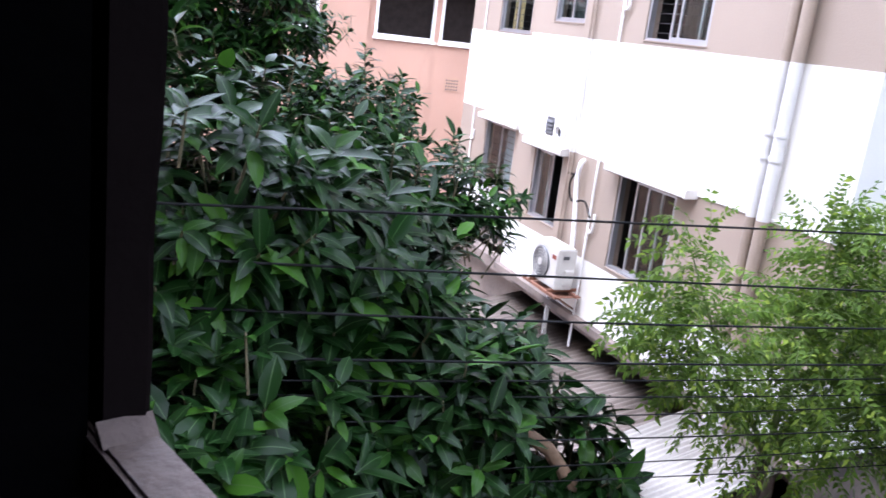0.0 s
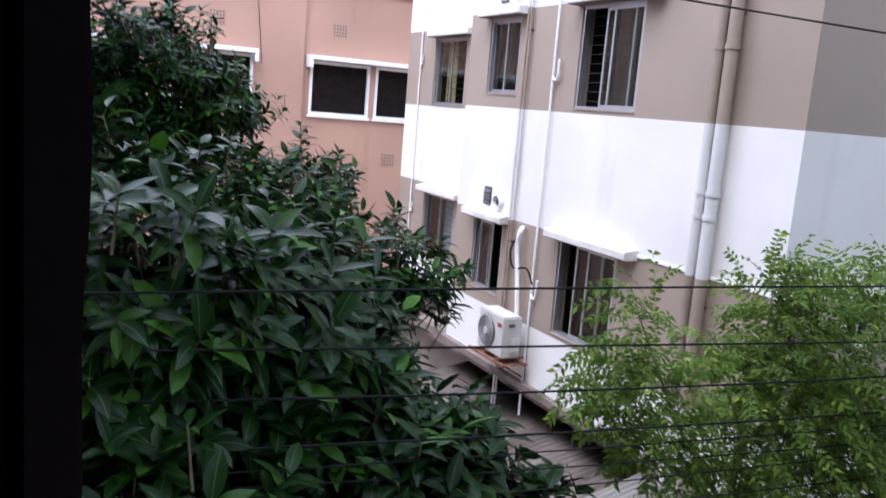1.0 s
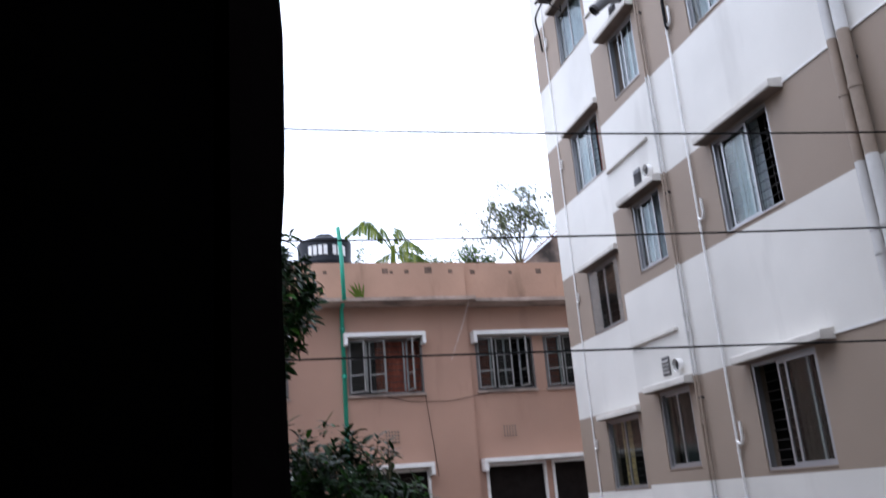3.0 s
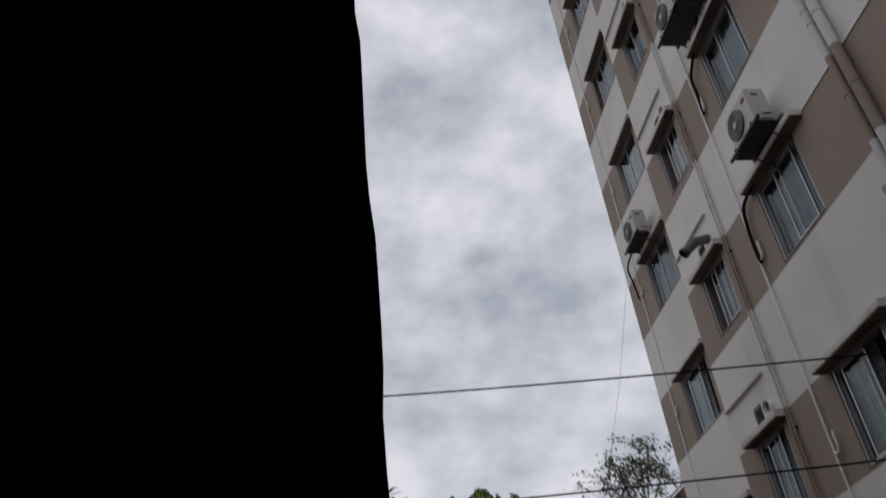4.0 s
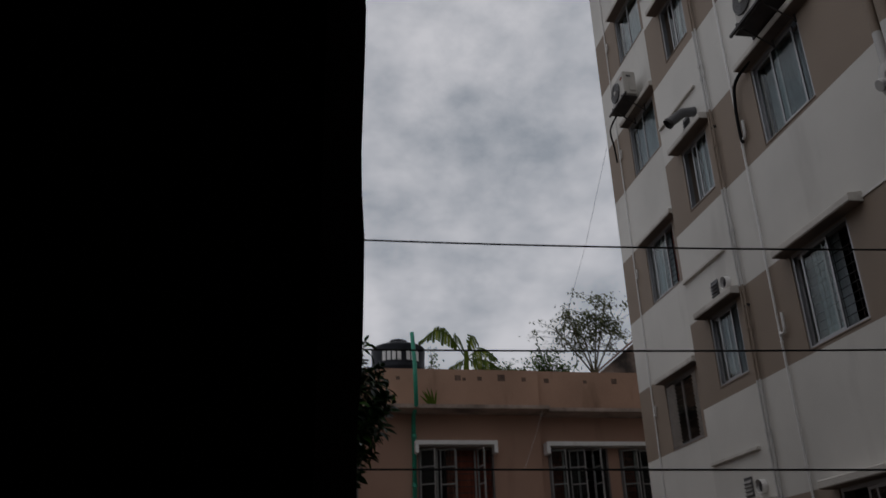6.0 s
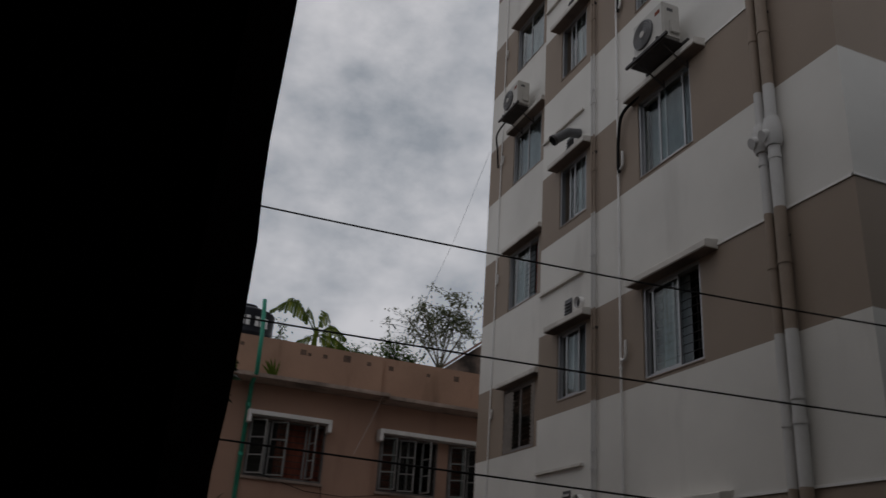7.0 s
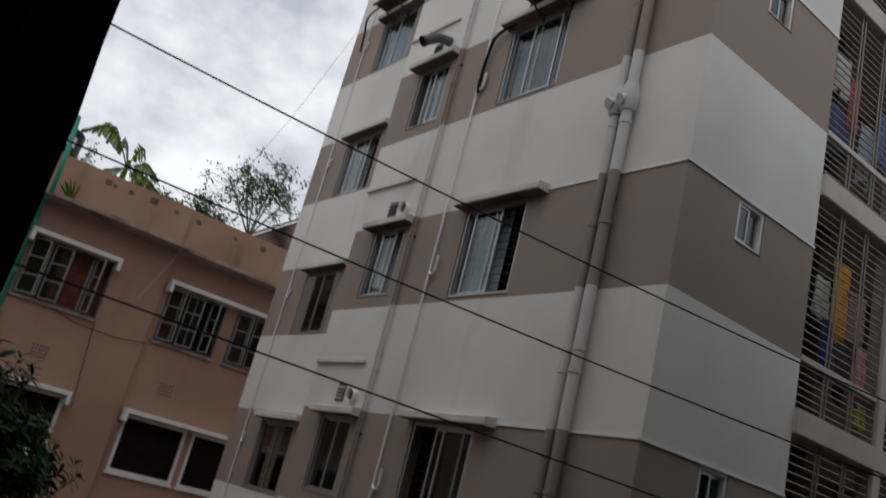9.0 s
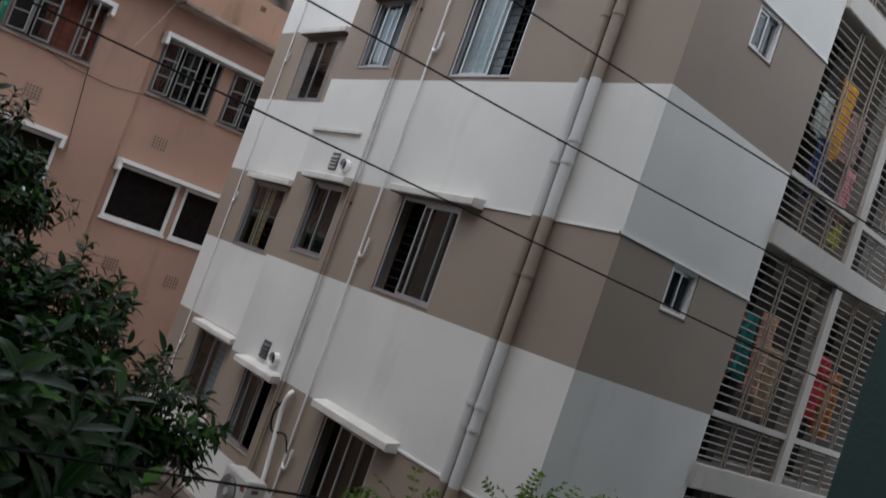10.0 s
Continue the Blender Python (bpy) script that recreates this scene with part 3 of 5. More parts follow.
for x0, x1, z0, z1 in LEFT_HOLES + RIGHT_HOLES:
    y = PY if x1 <= PXM else PY + 0.12
    if z0 > 9:
        n = 4
        for k in range(1, n):
            x = x0 + (x1 - x0) * k / n
            part("mullion", bm_boxes((x - 0.02, x + 0.02, y + 0.0, y + 0.05, z0 + 0.07, z1 - 0.07)), GRILLE, pink)
        bm = bmesh.new()
        lo, hi = [], []
        a, b = (x0 + 0.75, x1) if x0 < 0 else (x0 + 0.1, x0 + 0.45)
        for k in range(41):
            x = a + (b - a) * k / 40
            o = y + 0.20 + 0.03 * math.sin(k * 0.9)
            lo.append(bm.verts.new((x, o, z0)))
            hi.append(bm.verts.new((x, o, z1)))
        for k in range(40):
            bm.faces.new((lo[k], lo[k + 1], hi[k + 1], hi[k])).smooth = True
        part("curtain", bm, CURTAIN_RUST, pink)
        bm = bmesh.new()
        for k in range(1, 9):
            z = z0 + (z1 - z0) * k / 9
            bm_tube([(x0, y + 0.14, z), (x1, y + 0.14, z)], 0.009, 5, bm)
        part("security_grille", bm, IRON, pink)
        casement(window, x0 + 0.05, y - 0.05, z0 + 0.05, z1 - 0.05, 0.42, -35)
        casement(window, x0 + 0.55, y - 0.05, z0 + 0.05, z1 - 0.05, 0.42, -28)
        casement(window, x1 - 0.42, y - 0.05, z0 + 0.05, z1 - 0.05, 0.40, -78)
    else:
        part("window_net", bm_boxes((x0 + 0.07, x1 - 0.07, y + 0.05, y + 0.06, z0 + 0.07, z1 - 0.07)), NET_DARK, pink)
for x0, x1, z0, z1 in LEFT_HOLES + RIGHT_HOLES:
    y = PY if x1 <= PXM else PY + 0.12
    part("window_sill", bm_boxes((x0 - 0.04, x1 + 0.04, y - 0.07, y - 0.001, z0 - 0.07, z0 - 0.004), bevel=0.008), CORNICE if z0 > 9 else WHITE_TRIM, pink)
for x, z in ((-2.33, 8.60), (0.80, 8.60), (0.72, 5.38), (2.35, 5.38), (-5.3, 8.6)):
    y = PY if x < PXM else PY + 0.12
    block = part("vent_block", bm_boxes((x - 0.2, x + 0.2, y - 0.012, y + 0.02, z - 0.17, z + 0.17)), PINK_DIRTY, pink)
    bm = bmesh.new()
    for a in range(5):
        for b in range(4):
            bm_tube([(x - 0.15 + 0.075 * a, y - 0.016, z - 0.12 + 0.08 * b), (x - 0.15 + 0.075 * a, y - 0.011, z - 0.12 + 0.08 * b)], 0.024, 6, bm)
    tagged(part("lattice", bm, AC_DARK, block), kind="stuff")


def pipe_thing(name, label, points, r, material, category="pipe"):
    ob = thing(name, label, category)
    part("tube", bm_tube(points, r, 12), material, ob)
    return ob


green_pipe = pipe_thing("drain_pipe", "bright green plastic drain pipe on the pink house", [(-3.47, PY - 0.08, 0.0), (-3.47, PY - 0.08, 11.85), (-3.50, PY - 0.80, 12.0), (-3.52, PY - 0.80, 13.0), (-3.55, PY - 0.6, 13.9)], 0.055, PVC_GREEN)
for z in (6.5, 8.4, 10.1, 11.3):
    part("collar", bm_tube([(-3.47, PY - 0.08, z), (-3.47, PY - 0.08, z + 0.09)], 0.068, 12), PVC_GREEN, green_pipe)

# ---- pipes and conduits of the apartment building ----
def banded_pipe(y, r, out, face_x, label):
    """A stack pipe painted over with the bands of the wall, with socket collars."""
    ob = thing("stack_pipe", label, "pipe", "stack pipes of the apartment building")
    x = face_x - out
    for k in STOREYS:
        s = SILL + k * H - 0.02
        if k == STOREYS[0]:
            part("white_length", bm_tube([(x, y, 1.0), (x, y, s)], r, 12), PVC_WALL, ob)
        part("taupe_length", bm_tube([(x, y, s), (x, y, s + BAND)], r, 12), PVC_TAUPE, ob)
        part("white_length", bm_tube([(x, y, s + BAND), (x, y, s + H)], r, 12), PVC_WALL, ob)
        for z, m in ((s + 0.75, PVC_TAUPE), (s + 2.05, PVC_WALL), (s + 2.30, PVC_WALL)):
            part("collar", bm_tube([(x, y, z), (x, y, z + 0.05)], r + 0.009, 12), m, ob)
        part("clamp", bm_boxes((x, face_x, y - 0.02, y + 0.02, s + 1.1, s + 1.13)), IRON, ob)
    return ob


pipe_a = banded_pipe(0.955, 0.068, 0.10, 0.0, "thick stack pipe painted in the wall's bands")
pipe_b = banded_pipe(1.155, 0.054, 0.08, 0.0, "thinner stack pipe painted in the wall's bands")
for ob, y, out in ((pipe_a, 0.955, 0.10), (pipe_b, 1.155, 0.08)):
    part("junction", bm_tube([(-out, y, 12.25), (-out, y, 12.32), (-out, y, 12.50), (-out, y, 12.62)], [0.085, 0.11, 0.11, 0.085], 14), PVC_WALL, ob)
    part("junction_cap", bm_tube([(-out, y, 12.42), (-out - 0.14, y + 0.03, 12.36)], [0.075, 0.07], 12), PVC_WALL, ob)
pipe_c = banded_pipe(5.03, 0.019, 0.05, 0.0, "slim twin pipe painted in the wall's bands")
pipe_d = banded_pipe(4.955, 0.016, 0.05, 0.0, "slim twin pipe painted in the wall's bands")
conduit = thing("conduit", "thin white plastic conduit with bent spouts", "pipe")
part("tube", bm_tube([(-0.04, 4.27, 2.6), (-0.04, 4.27, TOP - 0.4)], 0.017, 8), PVC, conduit)
conduit_far = thing("conduit", "thin white plastic conduit on the recessed wall", "pipe")
part("tube", bm_tube([(BACK_X - 0.03, 10.66, 3.0), (BACK_X - 0.03, 10.66, TOP - 0.4)], 0.015, 8), PVC, conduit_far)
for k in STOREYS:
    s = SILL + k * H
    part("spout", bm_tube([(-0.04, 4.27, s + 0.44), (-0.05, 4.22, s + 0.40), (-0.05, 4.15, s + 0.41), (-0.05, 4.13, s + 0.47), (-0.05, 4.13, s + 0.68)], 0.021, 8), PVC, conduit)
    part("spout", bm_tube([(BACK_X - 0.03, 10.66, s + 0.78), (BACK_X - 0.04, 10.61, s + 0.74), (BACK_X - 0.04, 10.55, s + 0.75), (BACK_X - 0.04, 10.53, s + 0.94)], 0.020, 8), PVC, conduit_far)
    for z in (s - 0.9, s + 0.3, s + 1.7):
        part("clip", bm_tube([(-0.04, 4.27, z), (-0.04, 4.27, z + 0.025)], 0.024, 8), PVC, conduit)

# thin ledge, square vent and round fan outlet over each middle window
for k in STOREYS:
    s = SILL + k * H
    if k >= 0:
        part("thin_ledge", bm_boxes((-0.05, 0.0, 5.35, 6.80, s + 2.13, s + 2.17)), HOOD, apartment)
    vent = part("square_vent", bm_boxes((-0.012, 0.0, 5.71, 5.93, s + 1.53, s + 1.81)), AC_DARK, apartment)
    for j in range(4):
        part("slat", turned(bm_boxes((-0.006, 0.006, -0.1, 0.1, -0.028, 0.028)), pose(-0.02, 5.82, s + 1.58 + 0.055 * j, 0, 35, 0)), GRILLE if k == 0 else AC_DARK, vent)
    if k != 2:
        fan = part("fan_outlet", bm_tube([(0.0, 5.42, s + 1.63), (-0.09, 5.42, s + 1.625)], 0.095, 18, closed=False), PVC, apartment)
        part("fan_blades", bm_tube([(-0.004, 5.42, s + 1.63), (-0.03, 5.42, s + 1.63)], 0.088, 18), AC_DARK, fan)
duct = thing("exhaust_duct", "dark soot-stained exhaust duct stub over a window", "duct")
part("tube", bm_tube([(0.0, 5.50, 14.83), (-0.22, 5.53, 14.80), (-0.46, 5.60, 14.62)], 0.085, 16, closed=False), AC_DARK, duct)
part("collar", bm_tube([(-0.44, 5.595, 14.635), (-0.48, 5.606, 14.60)], 0.096, 16, closed=False), IRON, duct)


def air_conditioner(x_wall, y, z, rusty, label):
    """Split outdoor unit on a wall bracket, its fan facing away from the wall; y, z: the middle of its underside."""
    ob = thing("air_conditioner", label, "air conditioner", "outdoor air conditioner units")
    w, h, d, gap = 0.72, 0.60, 0.30, 0.17
    xf = x_wall - gap - d
    part("casing", bm_boxes((xf, xf + d, y - w / 2, y + w / 2, z, z + h), bevel=0.018), AC_WHITE, ob)
    cy, cz = y + 0.10, z + h / 2
    grille = part("fan_guard", bm_tube([(xf - 0.002, cy, cz), (xf - 0.018, cy, cz), (xf - 0.024, cy, cz)], [0.235, 0.235, 0.215], 28), AC_DARK, ob)
    for r in (0.06, 0.10, 0.14, 0.18, 0.22):
        part("ring", bm_tube([(xf - 0.03, cy + r * math.cos(a), cz + r * math.sin(a)) for a in (2 * math.pi * k / 24 for k in range(25))], 0.004, 4), AC_WHITE if rusty else GRILLE, grille)
    part("fan_hub", bm_tube([(xf - 0.022, cy, cz), (xf - 0.036, cy, cz)], 0.05, 16), AC_WHITE, ob)
    part("maker_mark", bm_boxes((xf - 0.006, xf + 0.001, y - w / 2 + 0.06, y - w / 2 + 0.17, z + h - 0.17, z + h - 0.11)), CURTAIN_RUST, ob)
    part("valve_cover", bm_boxes((xf + 0.11, xf + 0.27, y - w / 2 - 0.035, y - w / 2 + 0.002, z + 0.08, z + 0.30), bevel=0.012), AC_WHITE, ob)
    part("handle_slot", bm_boxes((xf + 0.08, xf + 0.18, y - w / 2 - 0.004, y - w / 2 + 0.002, z + h - 0.15, z + h - 0.10)), AC_DARK, ob)
    metal = RUST if rusty else IRON
    bracket = part("bracket", bm_boxes((xf - 0.06, x_wall, y - 0.30, y - 0.26, z - 0.045, z - 0.002), (xf - 0.06, x_wall, y + 0.26, y + 0.30, z - 0.045, z - 0.002), (xf - 0.06, xf - 0.02, y - 0.5, y + 0.5, z - 0.085, z - 0.045), (xf + d, xf + d + 0.04, y - 0.5, y + 0.5, z - 0.085, z - 0.045)), metal, ob)
    part("tray", bm_boxes((xf - 0.02, x_wall - 0.04, y - 0.42, y + 0.42, z - 0.10, z - 0.088)), metal, bracket)
    for s in (-0.28, 0.28):
        part("strut", bm_tube([(xf - 0.03, y + s, z - 0.05), (x_wall - 0.01, y + s, z - 0.34)], 0.014, 6), metal, bracket)
        part("hanger", bm_tube([(x_wall - 0.012, y + s, z - 0.36), (x_wall - 0.012, y + s, z + 0.12)], 0.016, 6), metal, bracket)
    return ob


air_conditioner(0.0, 4.57, 3.49, True, "white outdoor air conditioner on a rusty bracket above the ledge")
air_conditioner(0.0, 2.80, 14.70, False, "white outdoor air conditioner on a black bracket over a window")
air_conditioner(BACK_X, 9.35, 17.6, False, "white outdoor air conditioner on the recessed upper wall")
air_conditioner(0.0, 2.72, 18.05, False, "white outdoor air conditioner beside a second one")
air_conditioner(0.0, 3.56, 18.05, False, "white outdoor air conditioner beside a second one")


def hose(name, label, points, r, material):
    """A drooping hose smoothed through its points."""
    pts = [Vector(p) for p in points]
    out = []
    for i in range(len(pts) - 1):
        p0, p1, p2, p3 = pts[max(i - 1, 0)], pts[i], pts[i + 1], pts[min(i + 2, len(pts) - 1)]
        for k in range(8):
            t = k / 8
            out.append(0.5 * (2 * p1 + (p2 - p0) * t + (2 * p0 - 5 * p1 + 4 * p2 - p3) * t * t + (3 * p1 - p0 - 3 * p2 + p3) * t ** 3))
    out.append(pts[-1])
    return tagged(part(name, bm_tube(out, r, 8), material), label, "hose")


hose("insulated_hose", "white insulated refrigerant hose down the wall", [(-0.03, 4.66, 5.30), (-0.10, 4.62, 5.24), (-0.10, 4.66, 5.0), (-0.09, 4.58, 4.5), (-0.10, 4.50, 3.9), (-0.2, 4.53, 3.55)], 0.034, PVC)
hose("insulated_hose", "white looped refrigerant hose beside the air conditioner", [(-0.3, 4.55, 3.75), (-0.32, 4.42, 3.70), (-0.25, 4.36, 3.55), (-0.22, 4.45, 3.45), (-0.30, 4.52, 3.5)], 0.024, PVC)
hose("black_hose", "thin black drain hose looping to the conduit", [(-0.08, 4.66, 5.2), (-0.12, 4.80, 4.95), (-0.10, 4.72, 4.7), (-0.08, 4.40, 4.75), (-0.05, 4.25, 4.55)], 0.014, CABLE)
hose("black_hose", "black refrigerant hose from an upper air conditioner", [(-0.15, 3.1, 14.75), (-0.10, 3.5, 14.5), (-0.08, 4.05, 14.42), (-0.08, 4.18, 14.1), (-0.07, 4.22, 13.6), (-0.05, 4.22, 13.45)], 0.026, CABLE)
hose("black_hose", "black refrigerant hose from an upper air conditioner", [(-0.15, 3.2, 17.8), (-0.10, 3.7, 17.55), (-0.08, 4.1, 17.3), (-0.08, 4.12, 16.9), (-0.05, 4.20, 16.5)], 0.026, CABLE)
hose("black_hose", "black drain hose on the recessed upper wall", [(BACK_X - 0.2, 10.05, 17.8), (BACK_X - 0.25, 10.5, 17.6), (BACK_X - 0.1, 10.75, 17.3), (BACK_X - 0.05, 10.8, 16.9)], 0.022, CABLE)

# ---- laundry and plants on the balconies ----
CLOTHS = {}
def cloth(x, z, w, h, colour, label, y=0.12):
    """A garment hung over a line: folded, creased and a little uneven at the hem."""
    if colour not in CLOTHS:
        CLOTHS[colour] = mat("cloth", tuple(min(0.8, 1.05 * v) for v in colour), 0.95, 0.18, 7.0, 90.0, 0.3)
    rnd = random.Random(int(x * 1000 + z * 77))
    nx, nz = 14, 10
    verts, faces = [], []
    for j in range(nz + 1):
        for i in range(nx + 1):
            u, v = i / nx, j / nz
            sag = 0.03 * math.sin(u * 9 + x * 5) * (0.3 + v) + 0.015 * rnd.uniform(-1, 1)
            verts.append((x + (u - 0.5) * w * (1 - 0.12 * v * math.sin(u * 3 + x)), y + sag, z - v * h * (1 + 0.06 * math.sin(u * 7 + z))))
    for j in range(nz):
        for i in range(nx):
            a = j * (nx + 1) + i
            faces.append((a, a + 1, a + nx + 2, a + nx + 1))
    ob = raw("hanging_cloth", verts, faces, CLOTHS[colour], smooth=True)
    mod = ob.modifiers.new("thickness", "SOLIDIFY")
    mod.thickness = 0.012
    return tagged(ob, label, "laundry", "laundry on the balconies")


for x, z, w, h, c, label in (
        (2.66, 8.30, 0.26, 0.85, (0.55, 0.06, 0.03), "red towel on the balcony line"), (2.92, 8.32, 0.34, 0.8, (0.02, 0.20, 0.20), "teal cloth on the balcony line"),
        (3.38, 8.42, 0.42, 1.05, (0.55, 0.30, 0.20), "peach patterned cloth on the balcony line"), (3.80, 8.05, 0.40, 0.95, (0.44, 0.30, 0.18), "tan cloth on the balcony line"),
        (4.72, 8.25, 0.34, 0.9, (0.50, 0.03, 0.05), "bright red garment on the balcony line"), (5.10, 8.25, 0.34, 0.95, (0.60, 0.05, 0.06), "bright red garment on the balcony line"),
        (5.5, 8.1, 0.4, 0.9, (0.45, 0.16, 0.04), "orange patterned garment on the balcony line"),
        (3.05, 11.25, 0.30, 0.55, (0.45, 0.46, 0.42), "pale grey shirt on the balcony line"), (3.50, 11.62, 0.46, 1.05, (0.62, 0.28, 0.03), "orange shawl on the balcony line"),
        (3.28, 10.75, 0.30, 0.75, (0.02, 0.05, 0.18), "navy blue garment over the balcony rail"), (3.72, 10.35, 0.30, 0.55, (0.03, 0.03, 0.05), "black garment over the balcony rail"),
        (3.95, 11.35, 0.40, 0.7, (0.36, 0.22, 0.20), "dull pink cloth on the balcony line"), (4.15, 10.65, 0.24, 0.75, (0.60, 0.25, 0.26), "pink towel over the balcony rail"),
        (4.25, 10.0, 0.24, 0.4, (0.45, 0.42, 0.08), "mustard cloth over the balcony rail"), (4.8, 10.9, 0.4, 0.8, (0.25, 0.30, 0.36), "blue-grey shirt on the balcony line"),
        (2.95, 14.5, 0.35, 0.6, (0.50, 0.48, 0.46), "white shirt on the upper balcony line"), (3.3, 14.3, 0.3, 0.8, (0.42, 0.10, 0.08), "red checked cloth on the upper balcony line"),
        (3.0, 13.7, 0.5, 0.7, (0.05, 0.07, 0.16), "dark blue trousers over the upper balcony rail"), (3.75, 13.8, 0.4, 0.9, (0.30, 0.33, 0.38), "grey garment on the upper balcony line"),
        (4.2, 14.2, 0.3, 0.8, (0.12, 0.16, 0.30), "blue garment on the upper balcony line")):
    cloth(x, z, w, h, c, label)

# ---- window that the camera looks out of ----
EX, EY, ZS = -6.4902, -5.106, 6.62
own = thing("house_wall", "plastered wall of the camera's own house around its window, its unseen height added to block sky", "wall", kind="structure")
# unseen height and length chosen to hold skylight off the facade opposite
part("side_panel", bm_boxes((EX - 0.3, EX - 0.012, EY + 0.05, 13.0, 0.0, 15.0)), OWN_WALL, own)
part("side_panel", bm_boxes((EX - 0.3, EX - 0.012, -14.0, -7.8, 0.0, 15.0)), OWN_WALL, own)
part("breast", bm_boxes((EX - 0.3, EX - 0.012, -7.8, EY + 0.05, 0.0, ZS - 0.115)), OWN_WALL, own)
part("lintel", bm_boxes((EX - 0.3, EX - 0.012, -7.8, EY + 0.05, 9.3, 15.0)), OWN_WALL, own)
# unseen room closed around the camera, darkly coloured to keep it unlit
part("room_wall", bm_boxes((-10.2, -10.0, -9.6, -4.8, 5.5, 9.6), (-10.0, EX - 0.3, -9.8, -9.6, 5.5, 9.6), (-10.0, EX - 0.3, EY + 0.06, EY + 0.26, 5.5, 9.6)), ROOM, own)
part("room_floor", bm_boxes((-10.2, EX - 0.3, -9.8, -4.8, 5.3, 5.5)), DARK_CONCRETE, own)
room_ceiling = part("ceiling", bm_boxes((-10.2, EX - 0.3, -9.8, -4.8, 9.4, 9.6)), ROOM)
tagged(room_ceiling, "unseen plastered ceiling of the camera's room, darkness put into its colour", "ceiling", kind="structure")
window_frame = thing("window_frame", "brown frame of the open window, shade and skylight put into its colours", "window", kind="structure")


def rough_bar(x0, x1, y0, y1, z0, z1, step=0.04, jag=0.0022):
    """An upright bar whose plaster-spattered edges wander a little."""
    rnd = random.Random(4)
    bm = bmesh.new()
    n = int((z1 - z0) / step)
    rings = []
    a = 0.0
    for k in range(n + 1):
        a = 0.5 * a + rnd.uniform(-jag, jag)
        z = z0 + (z1 - z0) * k / n
        rings.append([bm.verts.new(p) for p in ((x0, y0 + 0.004, z), (x1 - 0.006 + a, y0, z), (x1 + a, y0 + 0.006, z), (x1 + a * 0.6, y1, z), (x0, y1, z))])
    for p, q in zip(rings, rings[1:]):
        for i in range(5):
            bm.faces.new((p[i], p[(i + 1) % 5], q[(i + 1) % 5], q[i]))
    bm.faces.new(rings[0][::-1])
    bm.faces.new(rings[-1])
    return bm


# jamb takes the shaded colour, bottom rail the lit one
part("jamb", rough_bar(EX - 0.038, EX, EY, EY + 0.05, ZS - 0.02, 9.3), FRAME_SHADED, window_frame)
part("bottom_rail", bm_boxes((EX - 0.045, EX, -7.8, EY + 0.05, ZS - 0.05, ZS), bevel=0.004), FRAME_LIT, window_frame)
gusset = bmesh.new()
gv = [[gusset.verts.new((x, y, z)) for y, z in ((EY + 0.002, ZS + 0.014), (EY + 0.002, ZS - 0.001), (EY - 0.014, ZS - 0.001))] for x in (EX - 0.044, EX - 0.002)]
gusset.faces.new(gv[0])
gusset.faces.new(gv[1][::-1])
for i in range(3):
    gusset.faces.new((gv[0][i], gv[0][(i + 1) % 3], gv[1][(i + 1) % 3], gv[1][i]))
part("corner_fillet", gusset, FRAME_LIT, window_frame)
part("sill_board", bm_boxes((EX - 0.3, EX - 0.003, -7.8, EY + 0.048, ZS - 0.11, ZS - 0.053)), FRAME_SHADED, window_frame)
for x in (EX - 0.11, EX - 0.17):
    part("track", bm_boxes((x - 0.006, x + 0.006, -7.8, EY + 0.04, ZS - 0.06, ZS - 0.035)), FRAME_SHADED, window_frame)
# black sheet in deep folds, added for the unlit side of the room
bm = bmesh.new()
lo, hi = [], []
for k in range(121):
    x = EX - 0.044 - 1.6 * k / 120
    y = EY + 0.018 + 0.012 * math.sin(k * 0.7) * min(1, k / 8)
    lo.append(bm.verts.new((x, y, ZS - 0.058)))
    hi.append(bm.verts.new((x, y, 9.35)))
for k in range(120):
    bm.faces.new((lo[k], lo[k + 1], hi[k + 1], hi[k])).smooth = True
curtain = part("curtain", bm, UNLIT_SHEET)
tagged(curtain, "black folded sheet added for the unlit room side by the window", "curtain")

# the wall and its window stand a little askew to the yard
ASKEW = Matrix.Translation((EX, EY, 0)) @ pose(0, 0, 0, 0, 0, 19.0) @ Matrix.Translation((-EX, -EY, 0))
for ob in (own, window_frame, curtain, room_ceiling):
    ob.matrix_world = ASKEW

# ---- teal neighbour, shed and low roofs by the apartment building ----
neighbour = thing("neighbour_house", "house with a dark teal painted wall, its unseen bulk added to shade the street side", "house")
# only the near edge shows; height and length are added to block sky
part("wall", bm_boxes((-3.05, -2.85, -9.5, -4.0, 0.0, 13.0)), TEAL, neighbour)
part("wall", bm_boxes((-2.85, 8.0, -4.2, -4.0, 0.0, 13.0)), TEAL, neighbour)
part("roof", bm_boxes((-3.15, 8.0, -9.5, -3.95, 13.0, 13.15)), CONCRETE, neighbour)

shed = thing("lean_to_shed", "lean-to shed with a weathered corrugated sheet roof", "shed")


def corrugated(x0, z0, x1, z1, y0, y1, pitch, depth):
    """A corrugated sheet that falls from (x0, z0) to (x1, z1), its ribs running down the slope."""
    n = int((y1 - y0) / pitch * 8)
    verts, faces = [], []
    for k in range(n + 1):
        y = y0 + (y1 - y0) * k / n
        d = depth * math.sin(2 * math.pi * (y - y0) / pitch)
        for x, z in ((x0, z0), (x1, z1)):
            verts += [(x, y, z + d), (x, y, z + d - 0.006)]
    for k in range(n):
        a = 4 * k
        faces += [(a, a + 2, a + 6, a + 4), (a + 1, a + 5, a + 7, a + 3), (a + 2, a + 3, a + 7, a + 6), (a, a + 4, a + 5, a + 1)]
    return verts, faces


